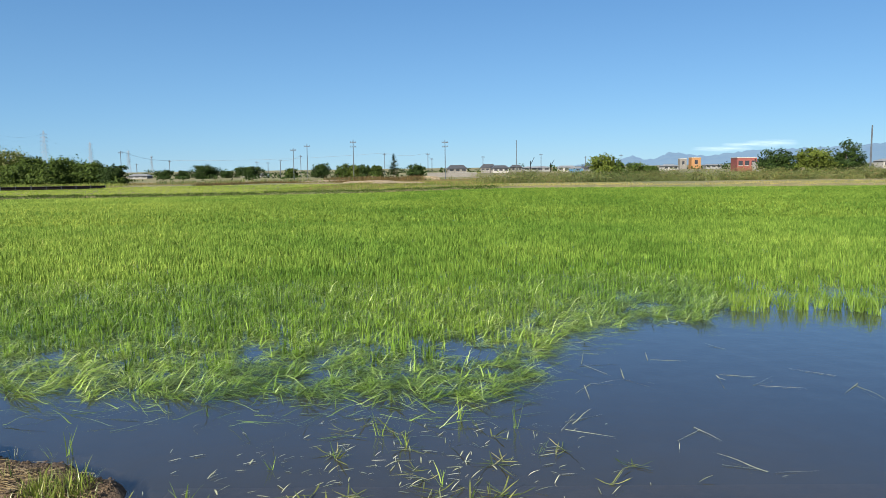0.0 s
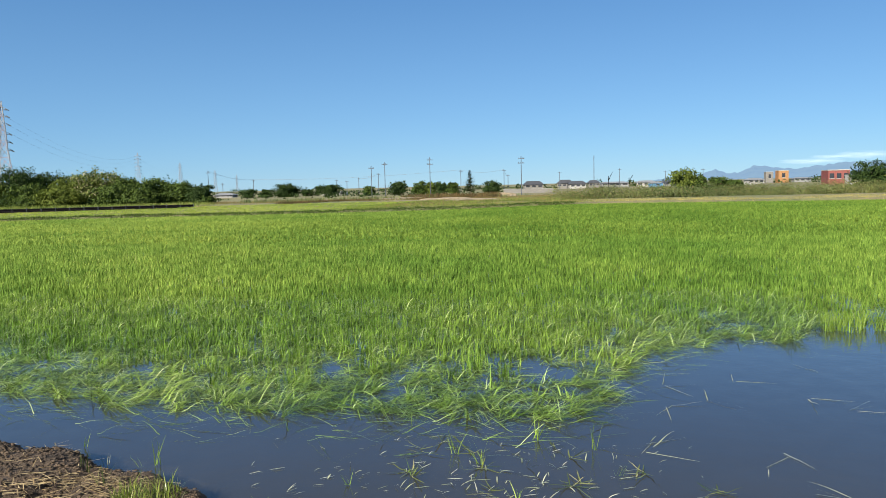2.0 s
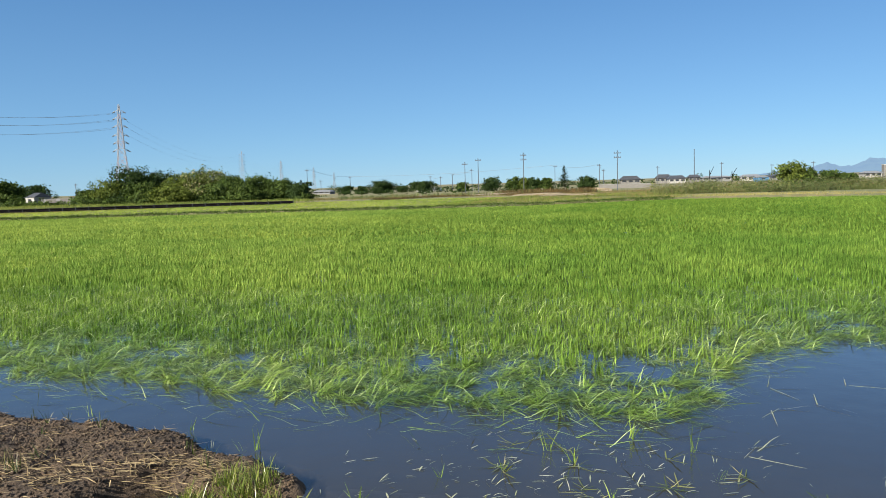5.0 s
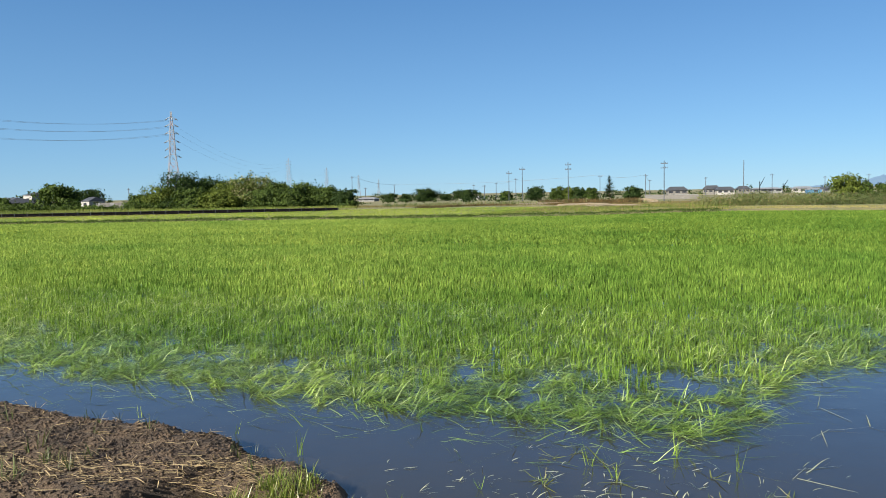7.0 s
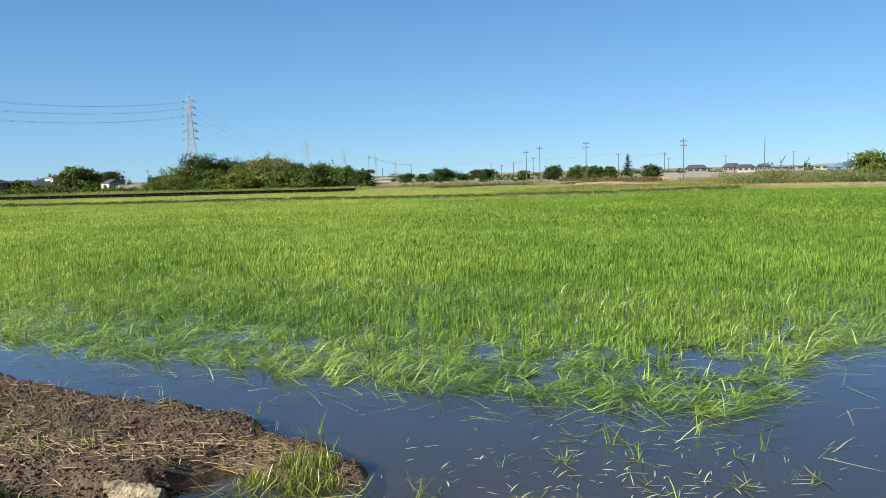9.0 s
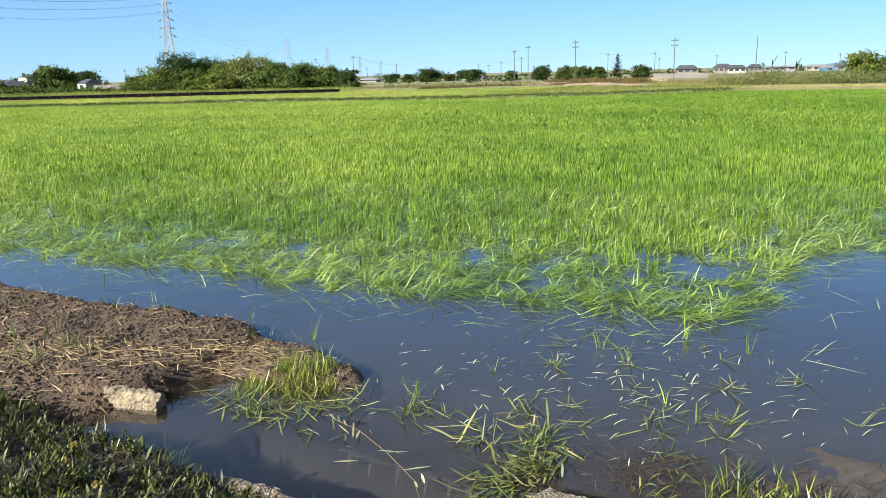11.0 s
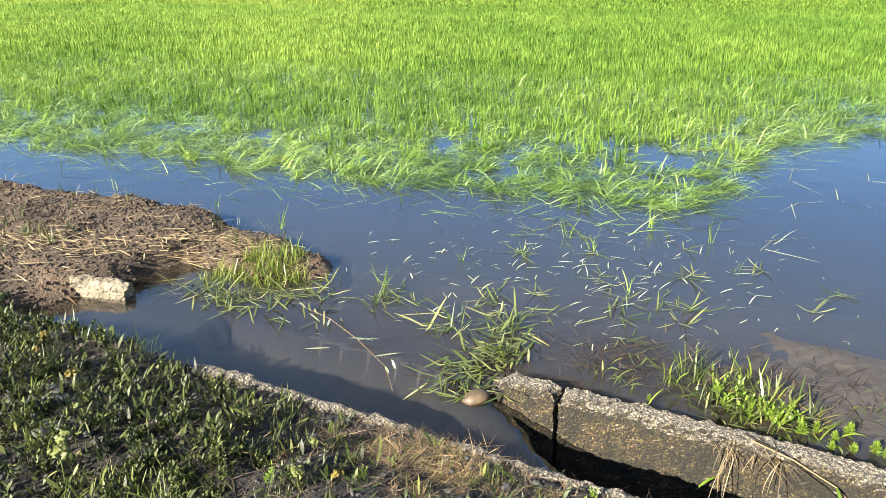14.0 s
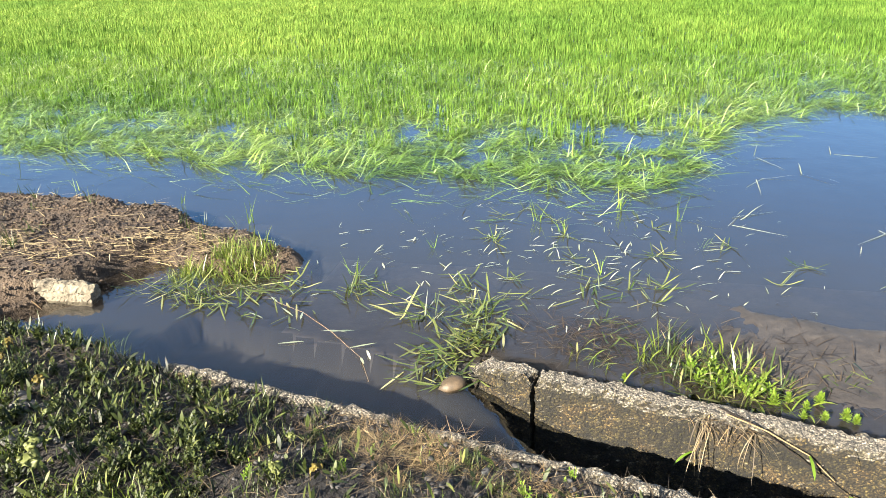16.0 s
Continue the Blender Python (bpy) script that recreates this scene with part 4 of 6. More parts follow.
def house(az, d, w, deep, eave, ridge, turn, wall, roof, label, windows=3, name="house", z=None):
    x, y = bearing(az, d)
    z = floor_at(x, y) if z is None else z
    t = empty(name, pose(x, y, z, 0, 0, turn), label, "house" if name == "house" else name.replace("_", " "), "far houses")
    part("wall", box(bmesh.new(), -w / 2, -deep / 2, -0.1, w / 2, deep / 2, eave), wall, t)
    bm = bmesh.new()
    o = 0.5 if w > 4 else 0.2
    hip = min(deep * 0.22, w * 0.15)
    if ridge > 0.3:
        pr = [bm.verts.new(p) for p in ((-w / 2 - o, -deep / 2 - o, eave - 0.1), (w / 2 + o, -deep / 2 - o, eave - 0.1), (w / 2 + o, deep / 2 + o, eave - 0.1), (-w / 2 - o, deep / 2 + o, eave - 0.1), (-w / 2 + hip, 0, eave + ridge), (w / 2 - hip, 0, eave + ridge))]
        for f in ((0, 1, 5, 4), (1, 2, 5), (2, 3, 4, 5), (3, 0, 4), (3, 2, 1, 0)):
            bm.faces.new([pr[i] for i in f])
    else:
        box(bm, -w / 2 - 0.1, -deep / 2 - 0.1, eave, w / 2 + 0.1, deep / 2 + 0.1, eave + 0.25)
    part("roof", bm, roof, t)
    for i in range(windows):
        cx = -w / 2 + w * (i + 0.5) / windows
        win = part("window", box(bmesh.new(), cx - w * 0.16 / max(windows, 2) * 2, -deep / 2 - 0.06, eave * 0.45, cx + w * 0.16 / max(windows, 2) * 2, -deep / 2 + 0.05, eave * 0.80), PANE, t)
        part("window_frame", box(bmesh.new(), cx - w * 0.18 / max(windows, 2) * 2, -deep / 2 - 0.10, eave * 0.42, cx + w * 0.18 / max(windows, 2) * 2, -deep / 2 - 0.02, eave * 0.45), WHITE, win)
    return t


def build_left_trees():
    # (bearing, distance, top over eye level in degrees, width, kind)
    rows = [
        (-39.2, 128, 0.35, 5.5, TREE_MID), (-37.8, 126, 0.93, 6.5, TREE_LIGHT), (-36.2, 124, 1.90, 9.0, TREE_DARK),
        (-34.7, 126, 1.62, 7.5, TREE_DARK), (-33.2, 122, 1.25, 7.0, TREE_LIGHT), (-31.4, 120, 1.72, 9.0, TREE_BLOOM),
        (-29.7, 118, 1.05, 6.5, TREE_MID), (-27.7, 114, 1.05, 7.0, TREE_MID), (-26.2, 112, 0.76, 5.5, TREE_MID),
        (-24.8, 110, 0.42, 4.5, TREE_DARK), (-32.4, 130, 1.35, 8.0, TREE_DARK), (-35.6, 117, 0.75, 6.0, TREE_MID), (-30.4, 112, 0.62, 6.0, TREE_MID), (-33.8, 114, 0.45, 6.5, TREE_LIGHT), (-28.7, 109, 0.35, 5.0, TREE_MID),
    ]
    words = {TREE_DARK: "dense dark green tree in a thicket by the field", TREE_MID: "leafy green tree in a thicket by the field", TREE_LIGHT: "light green bushy tree in a thicket", TREE_BLOOM: "broad tree with pale flower heads in a thicket"}
    for i, (az, d, top, wide, mat) in enumerate(rows):
        x, y = bearing(az, d)
        tall = 1.49 + d * math.tan(radians(top)) - floor_at(x, y)
        tree(x, y, tall, wide, mat, words[mat], 100 + i, 0.08, 17, 6800, 0.15, group="thicket by the paddy")


def build_other_trees():
    rows = [
        # bearing, distance, top, width, material, label, name
        (-44.4, 150, 1.05, 8.5, TREE_MID, "spreading green tree beside a low grey building", "tree"),
        (-46.2, 170, 0.45, 7.0, TREE_DARK, "dark tree behind a low grey building", "tree"),
        (-42.9, 190, 0.72, 11.0, TREE_DARK, "round dark tree crown behind buildings", "tree"),
        (-48.0, 150, 0.25, 6.0, TREE_MID, "green tree at the edge of the fields", "tree"),
        (-50.5, 150, 0.55, 8.0, TREE_MID, "green tree at the edge of the fields", "tree"),
        (-21.2, 260, 0.08, 5.0, TREE_DARK, "small dark tree far across the fields", "tree"),
        (-20.0, 260, 0.05, 4.5, TREE_DARK, "small dark tree far across the fields", "tree"),
        (-18.5, 250, 0.42, 9.0, TREE_DARK, "dome-shaped dark tree far across the fields", "tree"),
        (-17.0, 262, -0.06, 4.5, TREE_DARK, "low dark tree far across the fields", "tree"),
        (-15.4, 262, 0.24, 11.0, TREE_DARK, "broad domed dark tree far across the fields", "tree"),
        (-12.3, 230, 0.12, 4.5, TREE_MID, "small green tree among utility poles", "tree"),
        (-10.1, 215, 0.40, 5.5, TREE_DARK, "tufted dark pine far across the fields", "tree"),
        (-8.5, 205, 0.34, 5.0, TREE_MID, "garden tree in a row by the houses", "tree"),
        (-7.7, 205, 0.28, 4.0, TREE_LIGHT, "garden tree in a row by the houses", "tree"),
        (-6.9, 205, 0.33, 4.5, TREE_DARK, "garden tree in a row by the houses", "tree"),
        (-6.0, 205, 0.30, 4.5, TREE_MID, "garden tree in a row by the houses", "tree"),
        (-2.9, 190, 0.26, 5.5, TREE_DARK, "low rounded dark tree by the houses", "tree"),
        (11.2, 80, 0.80, 3.6, TREE_LIGHT, "bright green bushy tree rising from tall weeds", "bush"),
        (12.2, 80, 0.35, 2.2, TREE_MID, "green bush rising from tall weeds", "bush"),
        (13.6, 84, 0.15, 3.0, TREE_MID, "low green bush in tall weeds", "bush"),
        (14.5, 84, 0.0, 2.0, TREE_MID, "low green bush in tall weeds", "bush"),
        (23.2, 100, 0.95, 5.2, TREE_DARK, "dark green tree at the end of the weeds", "tree"),
        (25.5, 100, 0.90, 5.5, TREE_LIGHT, "light green tree at the end of the weeds", "tree"),
        (27.4, 112, 1.50, 5.5, TREE_DARK, "tall dark round tree at the end of the weeds", "tree"),
    ]
    for i, (az, d, top, wide, mat, label, name) in enumerate(rows):
        x, y = bearing(az, d)
        tall = 1.49 + d * math.tan(radians(top)) - floor_at(x, y)
        tree(x, y, tall, wide, mat, label, 200 + i, 0.14 if d < 120 else 0.06, 12, int(min(5200, max(1800, (300 if d < 120 else 130) * wide * tall))), 0.13 if d < 120 else 0.22, name)
    x, y = bearing(-4.62, 195)
    conifer(x, y, 1.49 + 195 * math.tan(radians(1.10)) - floor_at(x, y), 4.8, TREE_DARK, "pointed dark conifer by the houses", 300)


def build_poles():
    big = [(-7.65, 172, 2.2, 2), (-0.68, 159, 2.12, 2), (-12.12, 185, 1.62, 1), (-11.1, 178, 1.92, 1), (4.75, 175, 1.98, 0), (28.87, 95, 2.40, 0)]
    for az, d, top, arms in big:
        utility_pole(az, d, top, "tall grey concrete utility pole in the fields" if arms else "tall bare grey pole in the fields", arms)
    small = [(-24.1, 260, 1.48), (-13.1, 330, 0.76), (-14.0, 330, 0.58), (-14.8, 340, 0.66), (-11.6, 300, 1.09), (-20.9, 330, 0.80), (-23.1, 330, 0.57), (-5.3, 280, 1.18), (-2.0, 260, 1.15), (-1.7, 330, 0.74), (2.2, 320, 0.85), (6.6, 300, 0.97), (9.9, 330, 0.71), (12.5, 300, 0.80), (-42.3, 260, 0.75), (-40.0, 250, 0.80)]
    tops = [utility_pole(az, d, top, "distant grey utility pole above the houses", 1) for az, d, top in small]
    for a, b in ((7, 5), (5, 0), (1, 4), (3, 2), (8, 7), (9, 8)):
        wire_run("power_wire", tops[a], tops[b], 1.0, "thin dark wire between utility poles", 0.035)
    for az, top in ((5.8, 0.72), (7.3, 0.5)):
        x, y = bearing(az, 340)
        z = floor_at(x, y)
        t = empty("crane", pose(x, y, z), "dark crane jib standing above low roofs", "crane", "cranes over the roofs")
        h = 1.49 + 340 * math.tan(radians(top)) - z
        part("mast", bar(bmesh.new(), (0, 0, 0), (0, 0, h * 0.75), 0.22, 0.18), BLACK, t)
        part("jib", bar(bmesh.new(), (0, 0, h * 0.45), (1.8, 0, h), 0.18, 0.1), BLACK, t)


def build_towers():
    t1 = lattice_tower(-36.95, 300, 6.2, "tall red and white steel transmission tower", 28)
    t2 = lattice_tower(-28.8, 640, 2.85, "distant steel transmission tower in pale paint", 30, 1.3, True)
    t3 = lattice_tower(-26.0, 900, 2.12, "faint steel transmission tower far away", 30, 1.5, True)
    lattice_tower(-23.6, 1150, 1.55, "faint steel transmission tower far away", 30, 1.5, True)
    lattice_tower(-22.1, 1400, 1.19, "faint steel transmission tower far away", 30, 1.5, True)
    t0 = lattice_tower(-62, 250, 8.3, "tall red and white steel transmission tower", 28)
    for a, b in zip(t0, t1):
        wire_run("transmission_wire", a, b, 6.0, "thin overhead transmission wire", 0.028, 24)
    for a, b in list(zip(t1, t2))[::2]:
        wire_run("transmission_wire", a, b, 8.0, "thin overhead transmission wire", 0.02, 24)
    for a, b in list(zip(t2, t3))[::3]:
        wire_run("transmission_wire", a, b, 6.0, "thin overhead transmission wire", 0.02, 16)


def build_buildings():
    house(0.2, 330, 8, 7, 2.1, 1.5, 6, PLASTER, TILE, "white house with a dark tiled roof")
    house(2.6, 330, 6.0, 6, 2.3, 1.5, -8, PLASTER, TILE, "white house with a dark tiled roof")
    house(3.5, 320, 6.5, 6, 2.0, 1.2, 4, WHITE, TILE, "bright white house with a dark roof")
    house(4.7, 340, 4.5, 5, 2.3, 1.1, 4, PLASTER, TILE, "cream house with a dark roof")
    house(6.2, 350, 12, 7, 1.9, 0.6, 3, GREYWALL, GREYROOF, "long low shed with a grey sheet roof", 4)
    house(8.5, 345, 8, 6, 1.9, 0.8, -3, WHITE, GREYROOF, "low white house with a grey roof", 3)
    house(9.2, 300, 4, 5, 1.5, 0.6, 10, BLUE, GREYROOF, "small shed clad in blue sheet", 1)
    house(10.2, 340, 7, 6, 1.7, 0.7, 0, GREYWALL, TILE, "low grey house with a dark roof", 2)
    house(15.9, 330, 6, 6, 1.9, 0.7, 5, WHITE, GREYROOF, "low white house seen over tall weeds", 3)
    house(16.85, 400, 3.4, 3.4, 5.2, 0.2, 0, PLASTER, WHITE, "pale square tower block", 1, "tower_block")
    house(17.7, 400, 4.6, 5, 5.8, 0.2, 0, ORANGE, WHITE, "orange and white industrial building", 1, "industrial_building")
    house(18.9, 420, 8, 5, 1.9, 0.5, 0, GREYWALL, GREYROOF, "low grey warehouse among far houses", 3)
    house(21.0, 260, 6.0, 7, 4.3, 0.2, -4, REDWALL, WHITE, "red clad building with a white roof edge", 3, "shop_building")
    house(22.2, 240, 4.0, 4, 2.6, 0.2, 0, WHITE, WHITE, "small white annexe beside a red building", 1)
    house(30.5, 330, 16, 7, 2.8, 0.8, 0, WHITE, GREYROOF, "long low white building", 5)
    house(-14.9, 280, 9, 6, 0.9, 0.45, 4, WHITE, GREYROOF, "low white shed with a grey roof", 4)
    house(-22.9, 300, 7, 6, 1.0, 0.7, 4, GREYWALL, GREYROOF, "low grey shed across the fields", 3)
    house(-47.9, 165, 14, 7, 1.7, 1.0, -10, GREYWALL, TILE, "long low grey building behind trees", 3)
    house(-45.7, 165, 2.6, 4, 3.2, 0.5, -10, WHITE, TILE, "pale house gable beside trees", 1)
    house(-42.3, 175, 2.6, 4, 2.1, 0.8, -10, WHITE, TILE, "pale house gable between trees", 1)
    house(-49.9, 150, 5.0, 5, 2.2, 0.9, -14, GREYWALL, TILE, "grey house with a dark roof at the fields", 2)
    # pale wall along the houses
    x, y = bearing(-0.15, 200)
    t = empty("boundary_wall", pose(x, y, floor_at(x, y), 0, 0, 2), "long pale grey concrete boundary wall", "wall")
    part("panel", box(bmesh.new(), -6.6, -0.12, 0, 6.6, 0.12, 1.05), PLASTER, t)
    part("coping", box(bmesh.new(), -6.7, -0.18, 1.05, 6.7, 0.18, 1.15), GREYWALL, t)
    x, y = bearing(-41.0, 140)
    t = empty("sheet_fence", pose(x, y, floor_at(x, y), 0, 0, 25), "pale corrugated sheet fence by the trees", "fence")
    for i in range(8):
        part("panel", box(bmesh.new(), -2.9 + i * 0.73, -0.03 + 0.04 * (i % 2), 0, -2.2 + i * 0.73, 0.03 + 0.04 * (i % 2), 1.35), PLASTER if i % 3 else GREYWALL, t)


def build_guard_rail():
    a, b = Vector((*bearing(-25.2, 77), 0)), Vector((*bearing(-54, 92), 0))
    a.z, b.z = floor_at(a.x, a.y), floor_at(b.x, b.y)
    t = empty("guard_rail", Matrix.Translation(a), "low black roadside guard rail with pale posts", "guard rail")
    d = b - a
    n = 36
    post = None
    for i in range(n + 1):
        p = d * (i / n)
        p.z = floor_at(a.x + p.x, a.y + p.y) - a.z
        if post is None:
            post = part("post", bar(bmesh.new(), (0, 0, -0.1), (0, 0, 0.48), 0.03, 0.03, 6), POLE, t)
        else:
            o = new("post", post.data)
            o.parent, o.location = t, p
    side = Vector((-d.y, d.x, 0)).normalized() * 0.08
    for h in (0.18, 0.34):
        bm = bmesh.new()
        pts = []
        for i in range(13):
            p = d * (i / 12) - side
            p.z = floor_at(a.x + p.x, a.y + p.y) - a.z + h
            pts.append(p)
        tube(bm, pts, [0.08] * 13, 4)
        part("rail", bm, BLACK, t)


def tufts(name, x, y, per, lo, hi, wide, mat, label, spread=0.15, segs=2, lean=0.5):
    n = len(x) * per
    hx, hy = np.repeat(x, per) + rng.normal(0, spread, n), np.repeat(y, per) + rng.normal(0, spread, n)
    root = np.stack([hx, hy, height(hx, hy) - 0.02], -1)
    t0 = rng.uniform(0, lean * 0.5, n)
    v, f = blades(root, rng.uniform(-3.14, 3.14, n), rng.uniform(lo, hi, n) * (1 + 0.25 * lattice_noise(hx, hy, 0.3, 21)), t0, t0 + rng.uniform(0, lean * 1.6, n), wide * rng.uniform(0.6, 1.3, n), segs)
    return tagged(new(name, mesh_of(name, v, f, mat)), label, "grass", kind="stuff")


def build_far_growth():
    # tall weeds behind the right half of the paddy
    n = 4200
    az = rng.uniform(1.9, 44, n)
    d = rng.uniform(0, 1, n)
    x = (63 + 9 * d) * np.tan(np.radians(az)) * (1 - 0.10 * step(20, 40, az))
    y = 62 + 9 * d + 0 * x
    tufts("tall_weeds", x, y, 6, 0.15, 0.50, 0.035, HEDGE, "belt of tall green and rusty weeds beyond the paddy", 0.3, 2, 0.7)
    lobes = []
    for i in range(620):
        q, w = int(rng.integers(n)), 0.3 + 0.9 * rng.random() ** 2
        lobes.append((x[q], y[q], 0.22 + 0.28 * w, w * 1.5, w, w * 0.52))
    v, f = leaf_cloud(lobes, 80000, 0.055, 61)
    v[:, 2] = np.maximum(v[:, 2], 0.02)
    tagged(new("weed_shrubs", mesh_of("weed_shrubs", v, f, HEDGE)), "low leafy shrubs among the tall weeds", "shrubs", kind="stuff")
    n = 5000
    x = rng.uniform(0.5, 60, n)
    tufts("verge_grass", x, far_edge(x) + rng.uniform(0.6, 9, n), 6, 0.05, 0.14, 0.05, VERGE, "pale mown verge at the paddy's end", 0.3, 1)
    # dry rough grass in the middle
    n = 6000
    y = rng.uniform(52, 165, n)
    x = rng.uniform(-0.52, 0.06, n) * y
    k = ~((x < -8 - (82 - y) * 0.12) & (y < 84))
    tufts("dry_meadow", x[k], y[k], 6, 0.10, 0.26, 0.08, DRYGRASS, "rough dry meadow with tawny grass", 0.5, 1)
    n = 800
    y = rng.uniform(88, 150, n)
    x = rng.uniform(-0.40, 0.05, n) * y
    k = lattice_noise(x, y, 0.05, 31) > 0.1
    tufts("meadow_weeds", x[k], y[k], 6, 0.3, 0.7, 0.12, HEDGE, "patches of taller weeds in the meadow", 0.6)
    n = 2600
    az, d = rng.uniform(-19, -3, n), rng.normal(0, 1.0, n)
    d = np.where(rng.random(n) < 0.5, 92 + 0.25 * az, 104 - 0.5 * az) + d * 0.8
    k = lattice_noise(az, d * 0 + np.round(d, -1), 0.45, 33) > -0.25
    az, d = az[k], d[k]
    tufts("dark_weed_lines", d * np.sin(np.radians(az)), d * np.cos(np.radians(az)), 6, 0.12, 0.34, 0.09, RUST, "dark brown weeds along cut edges in the meadow", 0.3, 1, 0.8)
    n = 900
    az, d = rng.uniform(-9.5, -2.5, n), rng.uniform(96, 122, n)
    tufts("rusty_weeds", d * np.sin(np.radians(az)), d * np.cos(np.radians(az)), 7, 0.3, 0.95, 0.07, RUST, "tall rusty brown weeds in the dry meadow", 0.5, 2, 0.7)
    n = 3800
    x, y = rng.uniform(-14, 4, n), rng.uniform(0, 1, n)
    y = far_edge(x) + 2.2 + 24 * y
    tufts("green_fallow", x, y, 6, 0.08, 0.22, 0.05, PASTURE, "low green growth on the plot behind the bund", 0.4, 1, 0.9)
    # dark grass along the bund
    n = 9000
    x = rng.uniform(-75, 3, n)
    tufts("bund_grass", x, far_edge(x) + 0.75 + rng.normal(0, 0.45, n), 6, 0.05, 0.17, 0.04, TREE_MID, "dark grass along the low bund", 0.12, 1)
    n = 4200
    t = rng.uniform(0, 1, n)
    a, b = bearing(-24.5, 80), bearing(-56, 87)
    x, y = a[0] + (b[0] - a[0]) * t + rng.normal(0, 1.0, n), a[1] + (b[1] - a[1]) * t + rng.normal(0, 1.0, n)
    x, y = x * 1.035, y * 1.035
    tufts("roadside_grass", x, y, 6, 0.06, 0.20, 0.07, VERGE, "unkempt green grass along the guard rail", 0.2)
    r = np.random.default_rng(57)
    lobes = []
    for a in np.arange(-40, -24, 0.14):
        d, h = 110 + (a + 24) * -0.75 + r.uniform(-3, 4), r.uniform(0.35, 1.0)
        x, y = bearing(a, d)
        lobes.append((x, y, floor_at(x, y) + h * 0.55, r.uniform(0.5, 1.2), 0.9, h * 0.6))
    v, f = leaf_cloud(lobes, 16000, 0.13, 58)
    tagged(new("thicket_undergrowth", mesh_of("thicket_undergrowth", v, f, TREE_MID)), "leafy undergrowth beneath the thicket", "shrubs", kind="stuff")
    lobes = []
    for a in np.arange(-58, -39.6, 0.16):
        d, h = 138 + r.uniform(-6, 5), r.uniform(0.5, 1.15) * (0.75 if -42 < a else 1.0)
        x, y = bearing(a, d)
        lobes.append((x, y, floor_at(x, y) + h * 0.6, r.uniform(0.7, 1.7), 1.0, h * 0.65))
    v, f = leaf_cloud(lobes, 20000, 0.15, 59)
    tagged(new("field_bushes", mesh_of("field_bushes", v, f, TREE_MID)), "row of low green bushes before the buildings", "shrubs", kind="stuff")
    n = 9500
    az, d = rng.uniform(-60, -24, n), rng.uniform(86, 134, n)
    tufts("rough_pasture", d * np.sin(np.radians(az)), d * np.cos(np.radians(az)), 5, 0.14, 0.42, 0.09, PASTURE, "rough light green grass behind the guard rail", 0.5, 1, 0.9)
    # far woods and hedges close the plain
    lobes = []
    r = np.random.default_rng(55)
    for a in np.arange(-75, 60, 0.35):
        d = 430 + 60 * math.sin(a * 3.1) + r.normal() * 15
        h = 0.3 + 1.5 * r.random() ** 2.2
        lobes.append((*bearing(a, d), -1.0 + h, r.uniform(2, 5), r.uniform(2, 4), h))
    for a in np.arange(-23, 2, 0.22):
        d, h = 225 + r.uniform(-25, 30), r.uniform(0.15, 1.0) ** 1.6
        if r.random() < 0.5:
            continue
        lobes.append((*bearing(a, d), -0.9 + h * 0.6, r.uniform(0.8, 2.0), 1.2, h * 0.8))
    v, f = leaf_cloud(lobes, 24000, 0.42, 56)
    v[:, 2] = np.maximum(v[:, 2], -1.2)
    tagged(new("far_hedges", mesh_of("far_hedges", v, f, TREE_DARK)), "distant line of low trees and hedges", "trees", kind="stuff")


def build_dirt_strips():
    """Pale heaps of earth in the meadow."""
    rows = [(-9.6, 96, 8, 0.25), (-4.4, 66, 5, 0.22), (-2.2, 118, 5, 0.7), (-14.5, 104, 9, 0.25), (-6.4, 84, 6, 0.25)]
    for i, (az, d, w, h) in enumerate(rows):
        x, y = bearing(az, d)
        bm = bmesh.new()
        bmesh.ops.create_icosphere(bm, subdivisions=4, radius=1.0)
        for v in bm.verts:
            k = 1 + 0.25 * noise.noise(v.co * 2.0 + Vector((i * 7, 0, 0))) + 0.1 * noise.noise(v.co * 7.0)
            v.co = Vector((v.co.x * w * 0.5 * k, v.co.y * 1.2 * k, max(v.co.z, -0.3) * h * k))
        me = bpy.data.meshes.new("earth_mound")
        bm.to_mesh(me), bm.free()
        me.materials.append(EARTH)
        ob = new("earth_mound", me)
        ob.matrix_world = pose(x, y, floor_at(x, y))
        tagged(ob, "low pale heap of bare earth in the meadow", "earth heap", "earth heaps")


